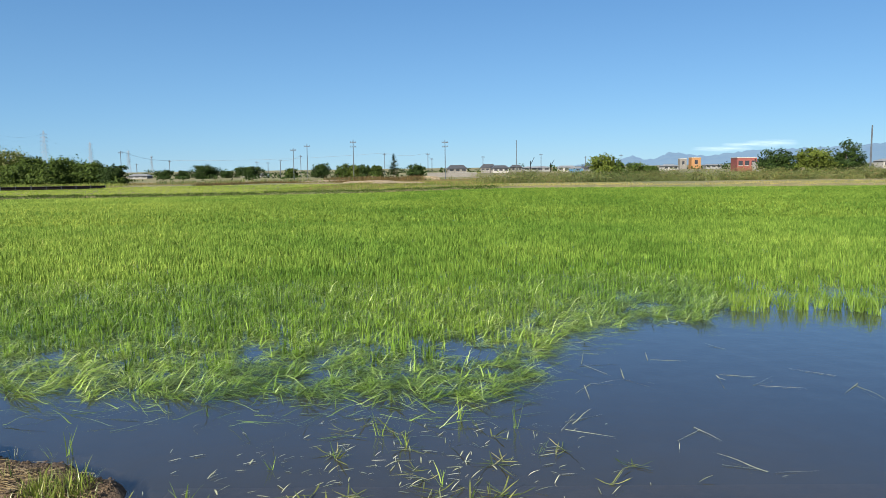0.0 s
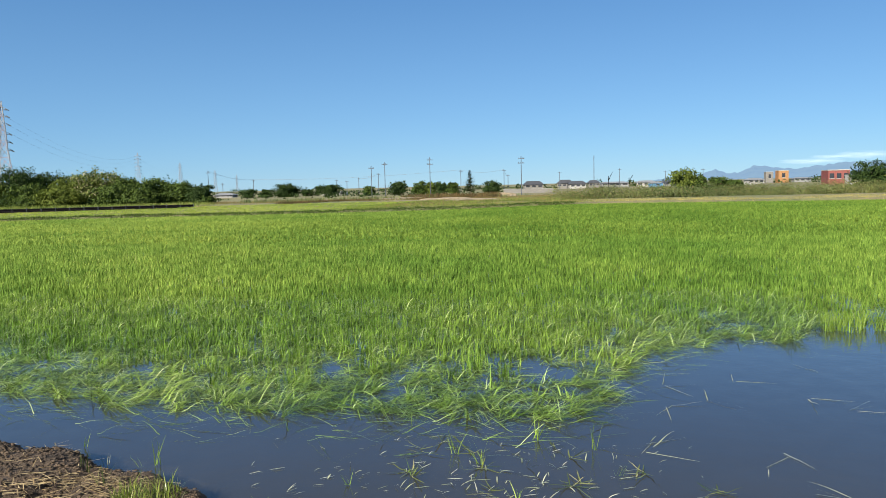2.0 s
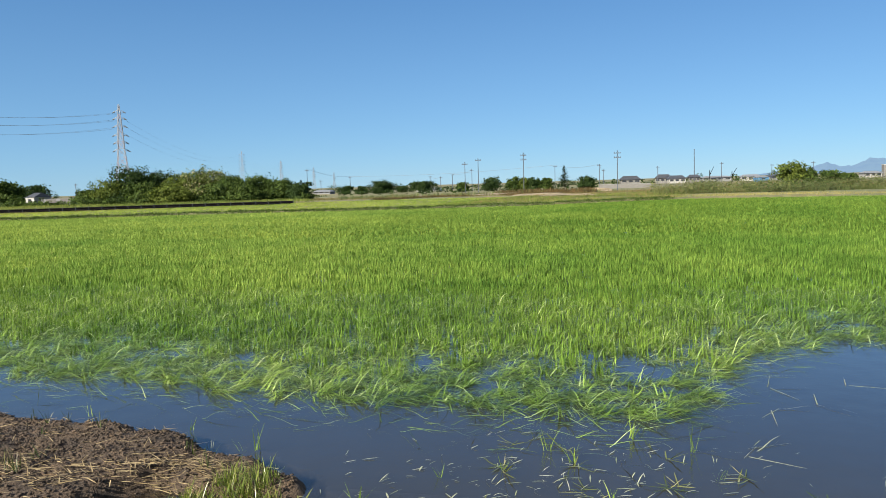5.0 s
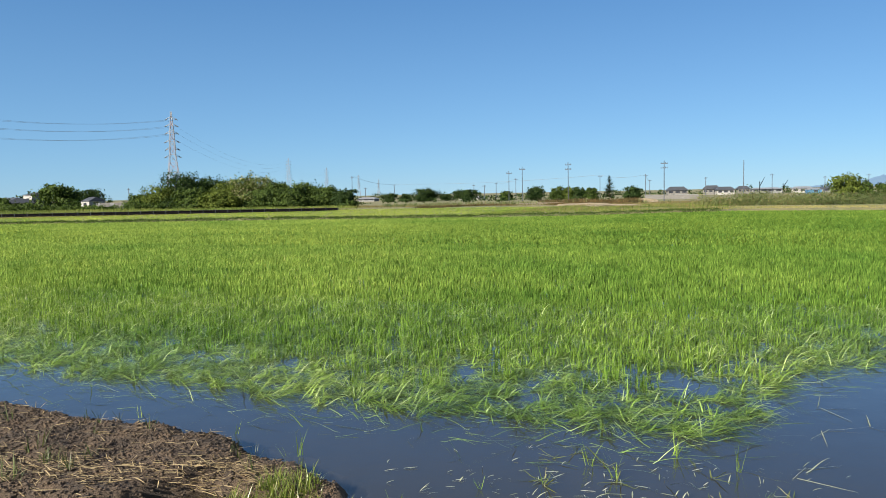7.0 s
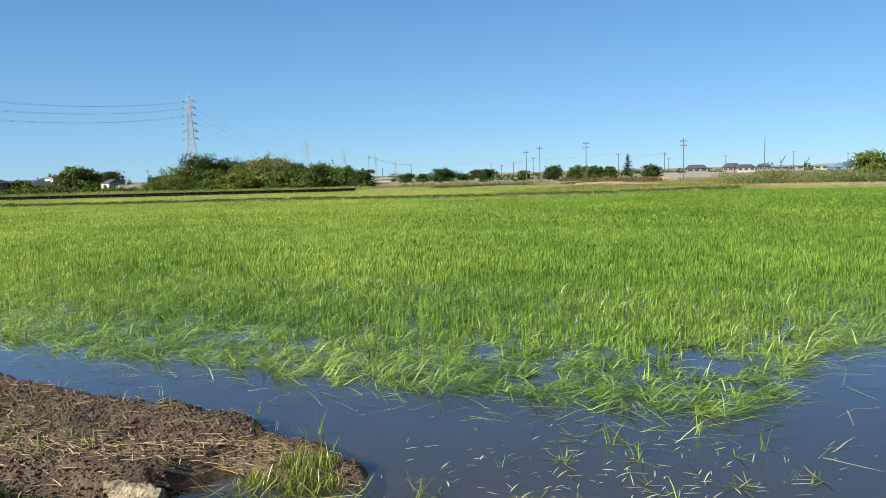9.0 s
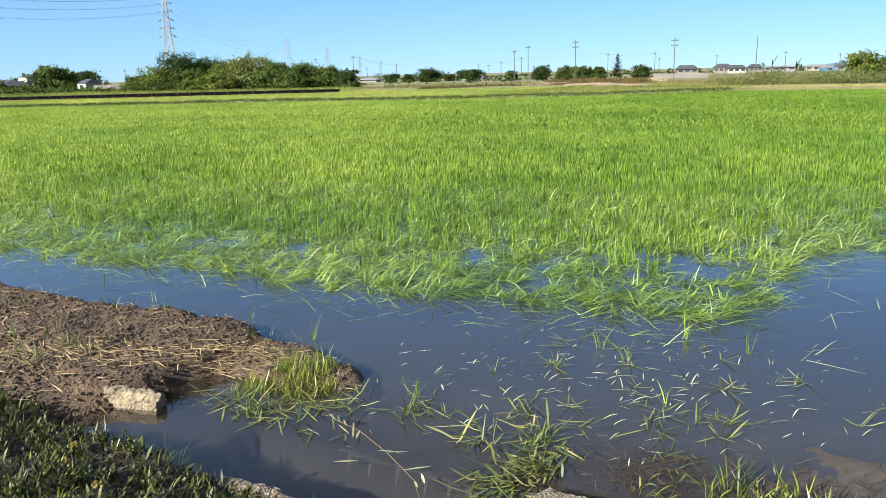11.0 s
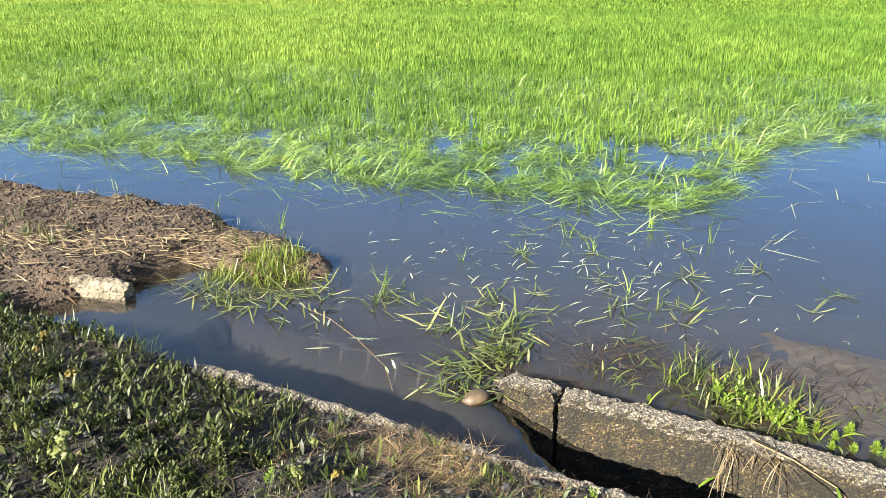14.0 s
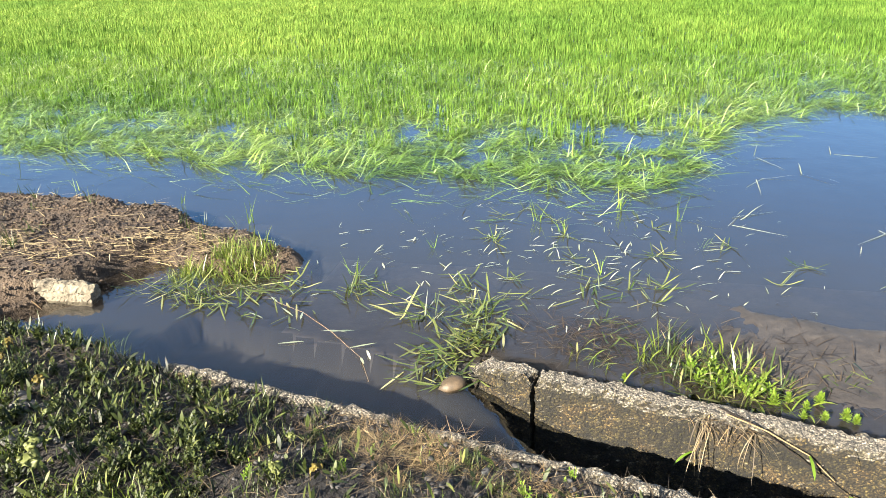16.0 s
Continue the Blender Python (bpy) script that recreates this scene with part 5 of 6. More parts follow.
def build_mountains():
    az = [9, 10.5, 11.7, 12.5, 13.3, 14.2, 14.8, 15.5, 16.1, 17.1, 17.9, 18.5, 19.6, 21.1, 22.6, 25.8, 29.6, 33, 38, 44, 50]
    top = [0.0, 0.22, 0.34, 0.41, 0.65, 0.43, 0.36, 0.77, 0.89, 0.79, 0.64, 0.55, 0.70, 0.87, 0.95, 1.02, 1.27, 1.45, 1.3, 0.9, 0.2]
    a = np.arange(9, 50, 0.12)
    e = np.interp(a, az, top)
    d0 = 3700.0
    verts, cols = [], 7
    for j in range(cols):
        s = j / (cols - 1)
        d = d0 - 600 * (1 - s)
        h = 1.5 + d0 * np.tan(np.radians(e)) * s ** 1.2 * (1 + 0.10 * (1 - s) * lattice_noise(a * 3, a * 0 + j * 2.0, 1.0, 41)) + 6 * lattice_noise(a * 4, a * 0 + j, 1.0, 42) * s
        verts.append(np.stack([d * np.sin(np.radians(a)), d * np.cos(np.radians(a)), np.where(s == 0, -3, h)], -1))
    back = verts[-1].copy()
    back[:, :2] *= 1.12
    back[:, 2] = -3
    verts.append(back)
    V = np.concatenate(verts)
    w, hgt = len(a), len(verts)
    i = np.arange(w * hgt).reshape(hgt, w)
    f = np.stack([i[:-1, :-1], i[:-1, 1:], i[1:, 1:], i[1:, :-1]], -1).reshape(-1, 4)
    tagged(new("mountains", mesh_of("mountains", V, f, HILLS, True)), "hazy blue mountain range on the horizon", "mountains", kind="structure")
    # thin bank of cloud on the ridge
    for az0, el, wide, tall in ((19.6, 1.08, 520, 52), (22.8, 1.40, 430, 70), (20.8, 1.35, 330, 34)):
        d = 4300
        x, y = bearing(az0, d)
        z = 1.5 + d * math.tan(radians(el))
        me = bpy.data.meshes.new("cloud")
        me.from_pydata([(-wide / 2, 0, -tall / 2), (wide / 2, 0, -tall / 2), (wide / 2, 0, tall / 2), (-wide / 2, 0, tall / 2)], [], [(0, 1, 2, 3)])
        uv = me.uv_layers.new()
        uv.data.foreach_set("uv", np.array([0, 0, 1, 0, 1, 1, 0, 1], np.float32))
        me.materials.append(CLOUD)
        ob = new("cloud", me)
        ob.matrix_world = pose(x, y, z, 0, 0, -az0)
        ob.visible_shadow = False
        tagged(ob, "thin white cloud lying on the mountains", "cloud", kind="structure")


EARTH = surface("pale_earth", (0.102, 0.087, 0.057), (0.156, 0.129, 0.087), 0.8, 0.95, 0.4, 0.05, 8)
build_mountains()
build_far_growth()
build_dirt_strips()
build_buildings()
build_towers()
build_poles()
build_left_trees()
build_other_trees()
build_guard_rail()


# ---- the ditch ----
def rough_block(u0, u1, v0, v1, z0, z1, seed, cell=0.009, rough=0.006, chip=0.03):
    """A worn concrete block in the ditch's axes: a fine skin over a box, its edges chipped."""
    nu, nv, nz = max(2, int((u1 - u0) / cell)), max(2, int((v1 - v0) / cell)), max(2, int((z1 - z0) / cell))
    bm = bmesh.new()
    made = {}

    def vert(i, j, k):
        key = (i, j, k)
        if key not in made:
            made[key] = bm.verts.new((u0 + (u1 - u0) * i / nu, v0 + (v1 - v0) * j / nv, z0 + (z1 - z0) * k / nz))
        return made[key]

    def sheet(na, nb, f, flip):
        for a in range(na):
            for b in range(nb):
                q = [f(a, b), f(a + 1, b), f(a + 1, b + 1), f(a, b + 1)]
                bm.faces.new(q[::-1] if flip else q)

    sheet(nu, nv, lambda a, b: vert(a, b, nz), False)
    sheet(nu, nv, lambda a, b: vert(a, b, 0), True)
    sheet(nu, nz, lambda a, b: vert(a, 0, b), False)
    sheet(nu, nz, lambda a, b: vert(a, nv, b), True)
    sheet(nv, nz, lambda a, b: vert(0, a, b), True)
    sheet(nv, nz, lambda a, b: vert(nu, a, b), False)
    mid = Vector(((u0 + u1) / 2, (v0 + v1) / 2, (z0 + z1) / 2))
    for v in bm.verts:
        p = v.co + Vector((seed * 3.1, 0, 0))
        top = max(0.0, 1 - (z1 - v.co.z) / 0.03)
        edge = max(0.0, 1 - min(v.co.y - v0, v1 - v.co.y) / 0.025) * top
        end = max(0.0, 1 - min(v.co.x - u0, u1 - v.co.x) / 0.04) * top
        pull = chip * (edge * (0.45 + 0.8 * noise.noise(p * 22)) + end * (0.6 + 0.8 * noise.noise(p * 17)))
        d = Vector((noise.noise(p * 23), noise.noise(p * 23 + Vector((9, 0, 0))), noise.noise(p * 23 + Vector((0, 9, 0))))) * rough
        d += Vector((noise.noise(p * 95), noise.noise(p * 95 + Vector((5, 0, 0))), noise.noise(p * 95 + Vector((0, 5, 0))))) * rough * 0.8
        d.z += top * (0.008 * noise.noise(p * 9) + 0.005 * noise.noise(p * 45) + 0.005 * noise.noise(p * 120))
        v.co += d
        v.co.z -= max(pull, 0)
        v.co.y += (mid.y - v.co.y) * 0.25 * edge * (0.5 + noise.noise(p * 30))
    return bm


def build_ditch():
    t = empty("ditch_wall", DITCH, "mossy broken concrete wall of an irrigation ditch", "ditch wall", "ditch walls")
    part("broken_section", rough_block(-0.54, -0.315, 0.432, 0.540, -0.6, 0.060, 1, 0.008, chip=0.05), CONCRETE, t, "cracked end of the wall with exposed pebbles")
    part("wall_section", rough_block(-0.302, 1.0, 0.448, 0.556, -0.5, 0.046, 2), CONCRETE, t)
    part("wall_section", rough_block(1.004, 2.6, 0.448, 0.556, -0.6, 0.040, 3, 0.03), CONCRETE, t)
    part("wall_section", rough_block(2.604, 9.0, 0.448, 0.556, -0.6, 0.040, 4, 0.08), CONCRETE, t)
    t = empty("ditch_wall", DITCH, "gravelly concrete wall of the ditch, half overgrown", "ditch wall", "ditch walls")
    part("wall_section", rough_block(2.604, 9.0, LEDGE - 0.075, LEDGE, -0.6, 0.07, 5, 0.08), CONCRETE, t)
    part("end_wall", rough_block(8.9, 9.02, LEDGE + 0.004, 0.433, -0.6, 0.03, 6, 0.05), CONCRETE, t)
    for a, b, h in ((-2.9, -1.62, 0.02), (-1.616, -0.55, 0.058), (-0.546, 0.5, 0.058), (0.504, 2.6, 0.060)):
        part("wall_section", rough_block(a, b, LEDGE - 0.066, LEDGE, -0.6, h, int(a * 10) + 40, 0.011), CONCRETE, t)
    # floor of the ditch with a film of dark water
    me = mesh_of("ditch_floor", [(*ditch_xy(-0.5, -0.02), -0.50), (*ditch_xy(8.95, -0.02), -0.50), (*ditch_xy(8.95, 0.45), -0.50), (*ditch_xy(-0.5, 0.45), -0.50)], [(0, 1, 2, 3)], MUD)
    tagged(new("ditch_floor", me), "dark wet floor of the ditch", "ditch floor", kind="structure")
    me = mesh_of("ditch_water", [(*ditch_xy(-0.3, -0.01), -0.40), (*ditch_xy(8.95, -0.01), -0.40), (*ditch_xy(8.95, 0.44), -0.40), (*ditch_xy(-0.3, 0.44), -0.40)], [(0, 1, 2, 3)], WATER)
    tagged(new("ditch_water", me), "shaded water low in the ditch", "water", kind="structure")
    # a broken length of concrete on the mud
    bm = rough_block(-0.165, 0.165, -0.042, 0.042, -0.07, 0.026, 9, 0.010, 0.008, 0.04)
    me = bpy.data.meshes.new("concrete_block")
    bm.to_mesh(me), bm.free()
    me.materials.append(PALECONC)
    ob = new("concrete_block", me)
    ob.matrix_world = pose(-2.42, 2.73, 0.058, 5, 3, 3)
    tagged(ob, "broken pale concrete block lying at the water's edge", "concrete block")


PALECONC = surface("pale_concrete", (0.072, 0.06, 0.042), (0.162, 0.141, 0.099), 11, 0.95, 0.9, 0.008, 6)
build_ditch()


def pebble(name, size, seed, mat, flat=0.7):
    bm = bmesh.new()
    bmesh.ops.create_icosphere(bm, subdivisions=2, radius=size)
    for v in bm.verts:
        k = 1 + 0.45 * noise.noise(v.co / size * 0.9 + Vector((seed * 5.3, 0, 0))) + 0.15 * noise.noise(v.co / size * 2.4 + Vector((seed * 2.3, 0, 0)))
        v.co = Vector((v.co.x * k * 1.2, v.co.y * k, v.co.z * k * flat))
    for f in bm.faces:
        f.smooth = True
    me = bpy.data.meshes.new(name)
    bm.to_mesh(me), bm.free()
    me.materials.append(mat)
    return me


def lumps(name, x, y, lo, hi, mat, label, category, sink=0.3, crumbs=False):
    """Many small angular lumps as one object."""
    ico = bmesh.new()
    bmesh.ops.create_icosphere(ico, subdivisions=1, radius=1.0)
    base = np.array([v.co[:] for v in ico.verts])
    tri = np.array([[v.index for v in f.verts] for f in ico.faces])
    ico.free()
    if crumbs:
        base = np.array([(1, 0, 0), (-1, 0, 0), (0, 1, 0), (0, -1, 0), (0, 0, 1), (0, 0, -1)], float)
        tri = np.array([(0, 2, 4), (2, 1, 4), (1, 3, 4), (3, 0, 4), (2, 0, 5), (1, 2, 5), (3, 1, 5), (0, 3, 5)])
    n, k = len(x), len(base)
    s = np.exp(rng.uniform(math.log(lo), math.log(hi), n))
    shape = base[None] * (1 + rng.normal(0, 0.16, (n, k, 1))) * rng.uniform(0.6, 1.3, (n, 1, 3))
    a = rng.uniform(0, 6.28, n)
    c, d = np.cos(a)[:, None], np.sin(a)[:, None]
    X, Y = shape[..., 0] * c - shape[..., 1] * d, shape[..., 0] * d + shape[..., 1] * c
    z = height(x, y)
    V = np.stack([x[:, None] + X * s[:, None], y[:, None] + Y * s[:, None], (z + s * (1 - 2 * sink) * 0.6)[:, None] + shape[..., 2] * s[:, None] * 0.5], -1)
    F = tri[None] + (np.arange(n) * k)[:, None, None]
    return tagged(new(name, mesh_of(name, V.reshape(-1, 3), F.reshape(-1, 3), mat)), label, category, kind="stuff")


def build_mud_and_gravel():
    n = 24000
    x, y = rng.uniform(-5.2, -1.5, n), rng.uniform(2.3, 4.4, n)
    k = mud_shape(x, y) > -0.05
    lumps("mud_clods", x[k], y[k], 0.005, 0.015, MUD, "crumbly clods on the dark mud bank", "soil", 0.25, True)
    n = 6200
    u, v = rng.uniform(-3.0, 1.4, n), rng.uniform(-1.0, -0.01, n)
    x, y = ditch_xy(u, v + LEDGE)
    k = rng.random(n) < np.where(v > -0.14, 1.0, 0.55)
    lumps("bank_gravel", x[k], y[k], 0.003, 0.013, GRAVEL, "grey gravel pressed into the bank", "gravel")
    for i in range(52):
        u, v = rng.uniform(-2.4, 0.9), rng.uniform(-0.85, -0.06)
        x, y = ditch_xy(u, v)
        s = rng.uniform(0.008, 0.018) if i < 22 else rng.uniform(0.012, 0.026)
        if i >= 22:
            x, y = float(rng.normal((-1.80, -1.68)[i % 2], 0.07)), float(rng.normal((1.78, 1.64)[i % 2], 0.045))
        ob = new("pebble", pebble("pebble", s, i, STONE, 0.5))
        ob.matrix_world = pose(x, y, floor_at(x, y) + s * 0.25, rng.uniform(-15, 15), rng.uniform(-15, 15), rng.uniform(0, 360))
        tagged(ob, "smooth grey pebble lying on the bank", "pebble", "pebbles on the bank")
    ob = new("stone", pebble("stone", 0.042, 78, MUDSTONE, 0.62))
    ob.matrix_world = pose(-0.50, 2.32, 0.0, 0, 0, 30)
    tagged(ob, "rounded brown stone at the broken wall", "stone")


build_mud_and_gravel()


# ---- plants of the bank and the shallows ----
def tuft_mesh(name, n, lo, hi, wide, tilt, bend, mat, seed, spread=0.03, segs=4, way=None, float_z=None, flat=0.0, belly=0.0):
    r = np.random.default_rng(seed)
    root = np.stack([np.clip(r.normal(0, 1, n), -1.2, 1.2) * spread, np.clip(r.normal(0, 1, n), -1.2, 1.2) * spread, np.full(n, -0.015)], -1)
    w = r.uniform(-3.14, 3.14, n) if way is None else way + r.normal(0, 1.0, n)
    t0 = r.uniform(flat, tilt, n)
    v, f = blades(root, w, r.uniform(lo, hi, n), t0, t0 + r.uniform(0.1, bend, n), wide * r.uniform(0.6, 1.3, n), segs, float_z, 0.5, belly)
    return mesh_of(name, v, f, mat)


def leafy_weed(seed, tall, stems, leaf, mat, name="weed"):
    """A broad-leaved weed: stems with pairs of small oval leaves."""
    r = np.random.default_rng(seed)
    out = []
    for _ in range(stems):
        a, lean, h = r.uniform(0, 6.28), r.uniform(0.05, 0.75), tall * r.uniform(0.6, 1.1)
        p0 = np.array([r.normal(0, 0.012), r.normal(0, 0.012), -0.01])
        axis = np.array([math.sin(a) * math.sin(lean), math.cos(a) * math.sin(lean), math.cos(lean)])
        out.append(blades(p0[None], np.array([a]), np.array([h]), np.array([lean]), np.array([lean]), np.array([0.0035]), 2))
        k = int(r.integers(5, 9))
        t = np.repeat(np.linspace(0.3, 1.0, k), 2)
        way = np.arange(2 * k) * 2.4 + r.uniform(0, 6)
        root = p0 + axis[None] * (t * h)[:, None]
        t0 = r.uniform(0.25, 0.95, 2 * k)
        out.append(blades(root, way, leaf * r.uniform(0.6, 1.2, 2 * k) * (1.15 - 0.5 * t), t0, t0 + 0.5, leaf * 0.25 * np.ones(2 * k), 3, None, 0.4, 0.8))
    v, f = join(out)
    return mesh_of(name, v, f, mat)


def rosette(seed):
    """A feathery crown of whorled leaves standing out of the water."""
    r = np.random.default_rng(seed)
    n = 140
    h = np.sort(r.uniform(0, 1, n))
    root = np.stack([r.normal(0, 0.003, n), r.normal(0, 0.003, n), 0.004 + 0.034 * h], -1)
    t0 = 1.45 - 1.15 * h + r.normal(0, 0.12, n)
    v, f = blades(root, np.arange(n) * 2.4, 0.021 * (1.15 - 0.5 * h) * r.uniform(0.6, 1.2, n), t0, t0 - 0.4, np.full(n, 0.0048), 3, None, 0.3, 0.7)
    return mesh_of("water_weed", v, f, FRESH)


def curled_leaf(seed, size, mat):
    """A broad leaf wilted into a hood, rolled in at its sides, wrinkled, on a bent stalk."""
    r = np.random.default_rng(seed)
    roll, bend, n, m = r.uniform(1.5, 2.1), r.uniform(0.9, 1.4), 14, 12
    verts, faces = [], []
    for j in range(n + 1):
        a = -1 + 2 * j / n
        wide = max(0.06, (1 - abs(a) ** 2.2) ** 0.6 * (1.0 - 0.25 * a)) * (0.5 + 0.12 * math.cos(9 * a + seed))
        for i in range(m + 1):
            b = -1 + 2 * i / m
            t = b * roll * (0.75 + 0.25 * a)
            p = Vector((math.sin(t) * wide, math.sin(a * bend) * 0.9, math.cos(t) * wide * 0.75 + math.cos(a * bend) * 0.45))
            q = p * 4.2 + Vector((seed * 3.7, 0, 0))
            p += Vector((noise.noise(q), noise.noise(q + Vector((7, 0, 0))), noise.noise(q + Vector((0, 7, 0))))) * 0.34
            p.z += 0.05 * math.cos(7 * a) * b * b
            verts.append(p * size)
    for j in range(n):
        for i in range(m):
            k = j * (m + 1) + i
            faces.append((k, k + 1, k + m + 2, k + m + 1))
    base = len(verts)
    for y, z in ((-0.75, 0.5), (-0.95, -0.2), (-0.9, -1.2)):
        for b in (0, 2.1, 4.2):
            verts.append(Vector((math.cos(b) * 0.05, y + math.sin(b) * 0.05, z)) * size)
    for k in (0, 3):
        faces += [(base + k + i, base + k + (i + 1) % 3, base + k + 3 + (i + 1) % 3, base + k + 3 + i) for i in range(3)]
    me = bpy.data.meshes.new("curled_leaf")
    me.from_pydata(verts, [], faces)
    me.polygons.foreach_set("use_smooth", np.ones(len(me.polygons), bool))
    me.materials.append(mat)
    return me


CURLED_SPOTS = ((-1.82, 1.87, 0.034), (-0.87, 1.76, 0.026), (-0.73, 1.61, 0.024), (-0.83, 1.57, 0.030), (-2.18, 2.14, 0.034), (-1.62, 1.92, 0.028), (-2.10, 2.02, 0.022), (-1.66, 1.72, 0.024))


def place(name, me, x, y, z, label, category, group="", turn=None, size=1.0):
    ob = new(name, me)
    ob.matrix_world = pose(x, y, z, 0, 0, float(rng.uniform(0, 360)) if turn is None else turn) @ Matrix.Scale(size, 4)
    return tagged(ob, label, category, group)


def bank_spot(u0, u1, v0, v1):
    u, v = rng.uniform(u0, u1), rng.uniform(v0, v1)
    x, y = ditch_xy(u, v + LEDGE)
    return u, v, x, y, floor_at(x, y)


def build_bank_plants():
    grass = [tuft_mesh("grass_tuft", 22, 0.035, 0.10, 0.004, 0.7, 1.1, GRASS, 400 + i, 0.026) for i in range(6)]
    weeds = [leafy_weed(420 + i, 0.075, 7, 0.029, WEED) for i in range(8)]
    bright = [leafy_weed(440 + i, 0.06, 4, 0.022, FRESH) for i in range(3)]
    dry = [tuft_mesh("dry_tuft", 90, 0.03, 0.11, 0.0024, 1.55, 0.3, DEADSTRAW, 460 + i, 0.05, 3, None, None, 1.34) for i in range(4)]
    for i in range(260):
        u, v, x, y, z = bank_spot(-3.1, -0.75, -1.05, 0.01 if i % 3 else -0.25)
        if u > -1.42 and v > -0.13:
            continue
        place("weed", weeds[i % 8], x, y, z, "leafy green weed growing on the bank", "weed", "weeds on the bank", None, rng.uniform(0.45, 1.1))
    for i in range(95):
        u, v, x, y, z = bank_spot(-3.1, -0.8, -1.05, 0.02)
        if u > -1.42 and v > -0.11:
            continue
        place("grass_tuft", grass[i % 6], x, y, z, "small tuft of green grass on the bank", "grass", "grass on the bank", None, rng.uniform(0.7, 1.4))
    for i in range(110):
        u, v, x, y, z = bank_spot(-1.0, 1.3, -0.7, -0.10)
        place("grass_tuft", grass[i % 6], x, y, z, "thin tuft of grass among gravel on the bank", "grass", "grass on the bank", None, rng.uniform(0.5, 1.0))
    for i in range(26):
        u, v, x, y, z = bank_spot(-0.9, 1.3, -0.7, -0.05)
        place("weed", bright[i % 3], x, y, z, "fresh bright weed seedling among gravel", "weed", "weeds on the bank", None, rng.uniform(0.5, 0.9))
    curled = [curled_leaf(470 + i, 1.0, (WILTED, PALEWILT)[i % 2]) for i in range(4)]
    for i, (x, y, s) in enumerate(CURLED_SPOTS):
        place("curled_leaf", curled[i % 4], x, y, floor_at(x, y) + s * 1.05, "curled yellow-green wilted leaf among bank weeds", "leaf", "wilted leaves", None, s)
    pale = [tuft_mesh("dry_tuft", 50, 0.04, 0.13, 0.0034, 1.5, 0.35, (STRAW, DEADSTRAW, DEADSTRAW)[i], 475 + i, 0.035, 4, None, None, 1.15) for i in range(3)]
    for i in range(15):
        x, y = (-0.50, 1.83) if i < 2 else (float(rng.normal(-0.49, 0.10)), float(rng.normal(1.81, 0.04)))
        place("dry_tuft", pale[i % 3], x, y, floor_at(x, y) + 0.012, "pale dead grass tuft fanned flat on the bank", "dry grass", "dry grass on the bank", None, 1.0 if i < 5 else rng.uniform(0.5, 0.8))
    for i in range(46):
        u, v, x, y, z = bank_spot(-0.85, -0.30, -0.28, -0.06) if i < 22 else bank_spot(-0.9, 1.3, -0.6, -0.04)
        place("dry_tuft", dry[i % 4], x, y, z, "heap of dry straw-coloured grass on the bank", "dry grass", "dry grass on the bank", None, rng.uniform(0.7, 1.2))
    for i in range(70):
        u, v, x, y, z = bank_spot(-0.75, 0.9, -0.42, -0.07)
        place("dry_tuft", pale[1 + i % 2], x, y, z + 0.008, "small tuft of tawny dead grass on the bank", "dry grass", "dry grass on the bank", None, rng.uniform(0.35, 0.65))
    fresh = [tuft_mesh("grass_tuft", 26, 0.03, 0.09, 0.004, 0.8, 1.0, YOUNG, 490 + i, 0.03) for i in range(3)]
    for i, (x, y) in enumerate(((-1.60, 1.52), (-1.68, 1.56), (-1.74, 1.60), (-1.40, 1.42), (-1.36, 1.46), (-1.30, 1.44), (-1.24, 1.46), (-1.15, 1.48), (-1.33, 1.38), (-1.20, 1.40), (-1.42, 1.36), (-1.07, 1.52), (-1.65, 1.50), (-1.58, 1.44), (-2.1, 1.95), (-2.25, 2.10), (-1.95, 2.2), (-2.05, 2.25), (-1.42, 2.06), (-1.9, 1.75))):
        place("grass_tuft", fresh[i % 3], x, y, floor_at(x, y), "bright young grass tuft on the bank", "grass", "grass on the bank", None, rng.uniform(0.7, 1.1))
    for i in range(44):
        u, v, x, y, z = bank_spot(-0.6, 0.9, -0.45, -0.06)
        place("grass_tuft", fresh[i % 3], x, y, z, "bright yellow-green grass tuft on the bank", "grass", "grass on the bank", None, rng.uniform(0.35, 0.7))
    place("curled_leaf", curled[1], -1.49, 1.45, floor_at(-1.49, 1.45) + 0.05, "large pale green wilted leaf curled into a cup", "leaf", "wilted leaves", 40.0, 0.052)
    place("curled_leaf", curled[3], -1.52, 1.50, floor_at(-1.52, 1.50) + 0.075, "pale green wilted leaf folded over another", "leaf", "wilted leaves", 170.0, 0.034)
    # straw strewn over the mud and the bank
    n = 15000
    x, y = rng.uniform(-5.5, -1.6, n), rng.uniform(2.4, 4.0, n)
    near_edge = y - np.interp(x, [-5.5, -4, -2.8, -2.3, -1.8], [2.95, 2.85, 2.75, 2.98, 3.02])
    band = step(0.0, 0.08, near_edge) * step(0.48, 0.22, near_edge)
    k = (mud_shape(x, y) > 0.04) & (rng.random(n) < 0.05 + 0.8 * band * (0.3 + 0.7 * step(-0.2, 0.3, lattice_noise(x, y, 2.5, 51))))
    x, y = x[k], y[k]
    n = len(x)
    v, f = blades(np.stack([x, y, height(x, y) + rng.uniform(0.006, 0.024, n)], -1), rng.normal(1.6, 0.55, n) + 3.14 * (rng.random(n) < 0.5), rng.uniform(0.03, 0.15, n), rng.uniform(1.4, 1.62, n), rng.uniform(1.5, 1.75, n), rng.uniform(0.003, 0.008, n), 3)
    tagged(new("straw", mesh_of("straw", v, f, STRAW)), "pale straw strewn over the mud", "straw", kind="stuff")
    n = 6500
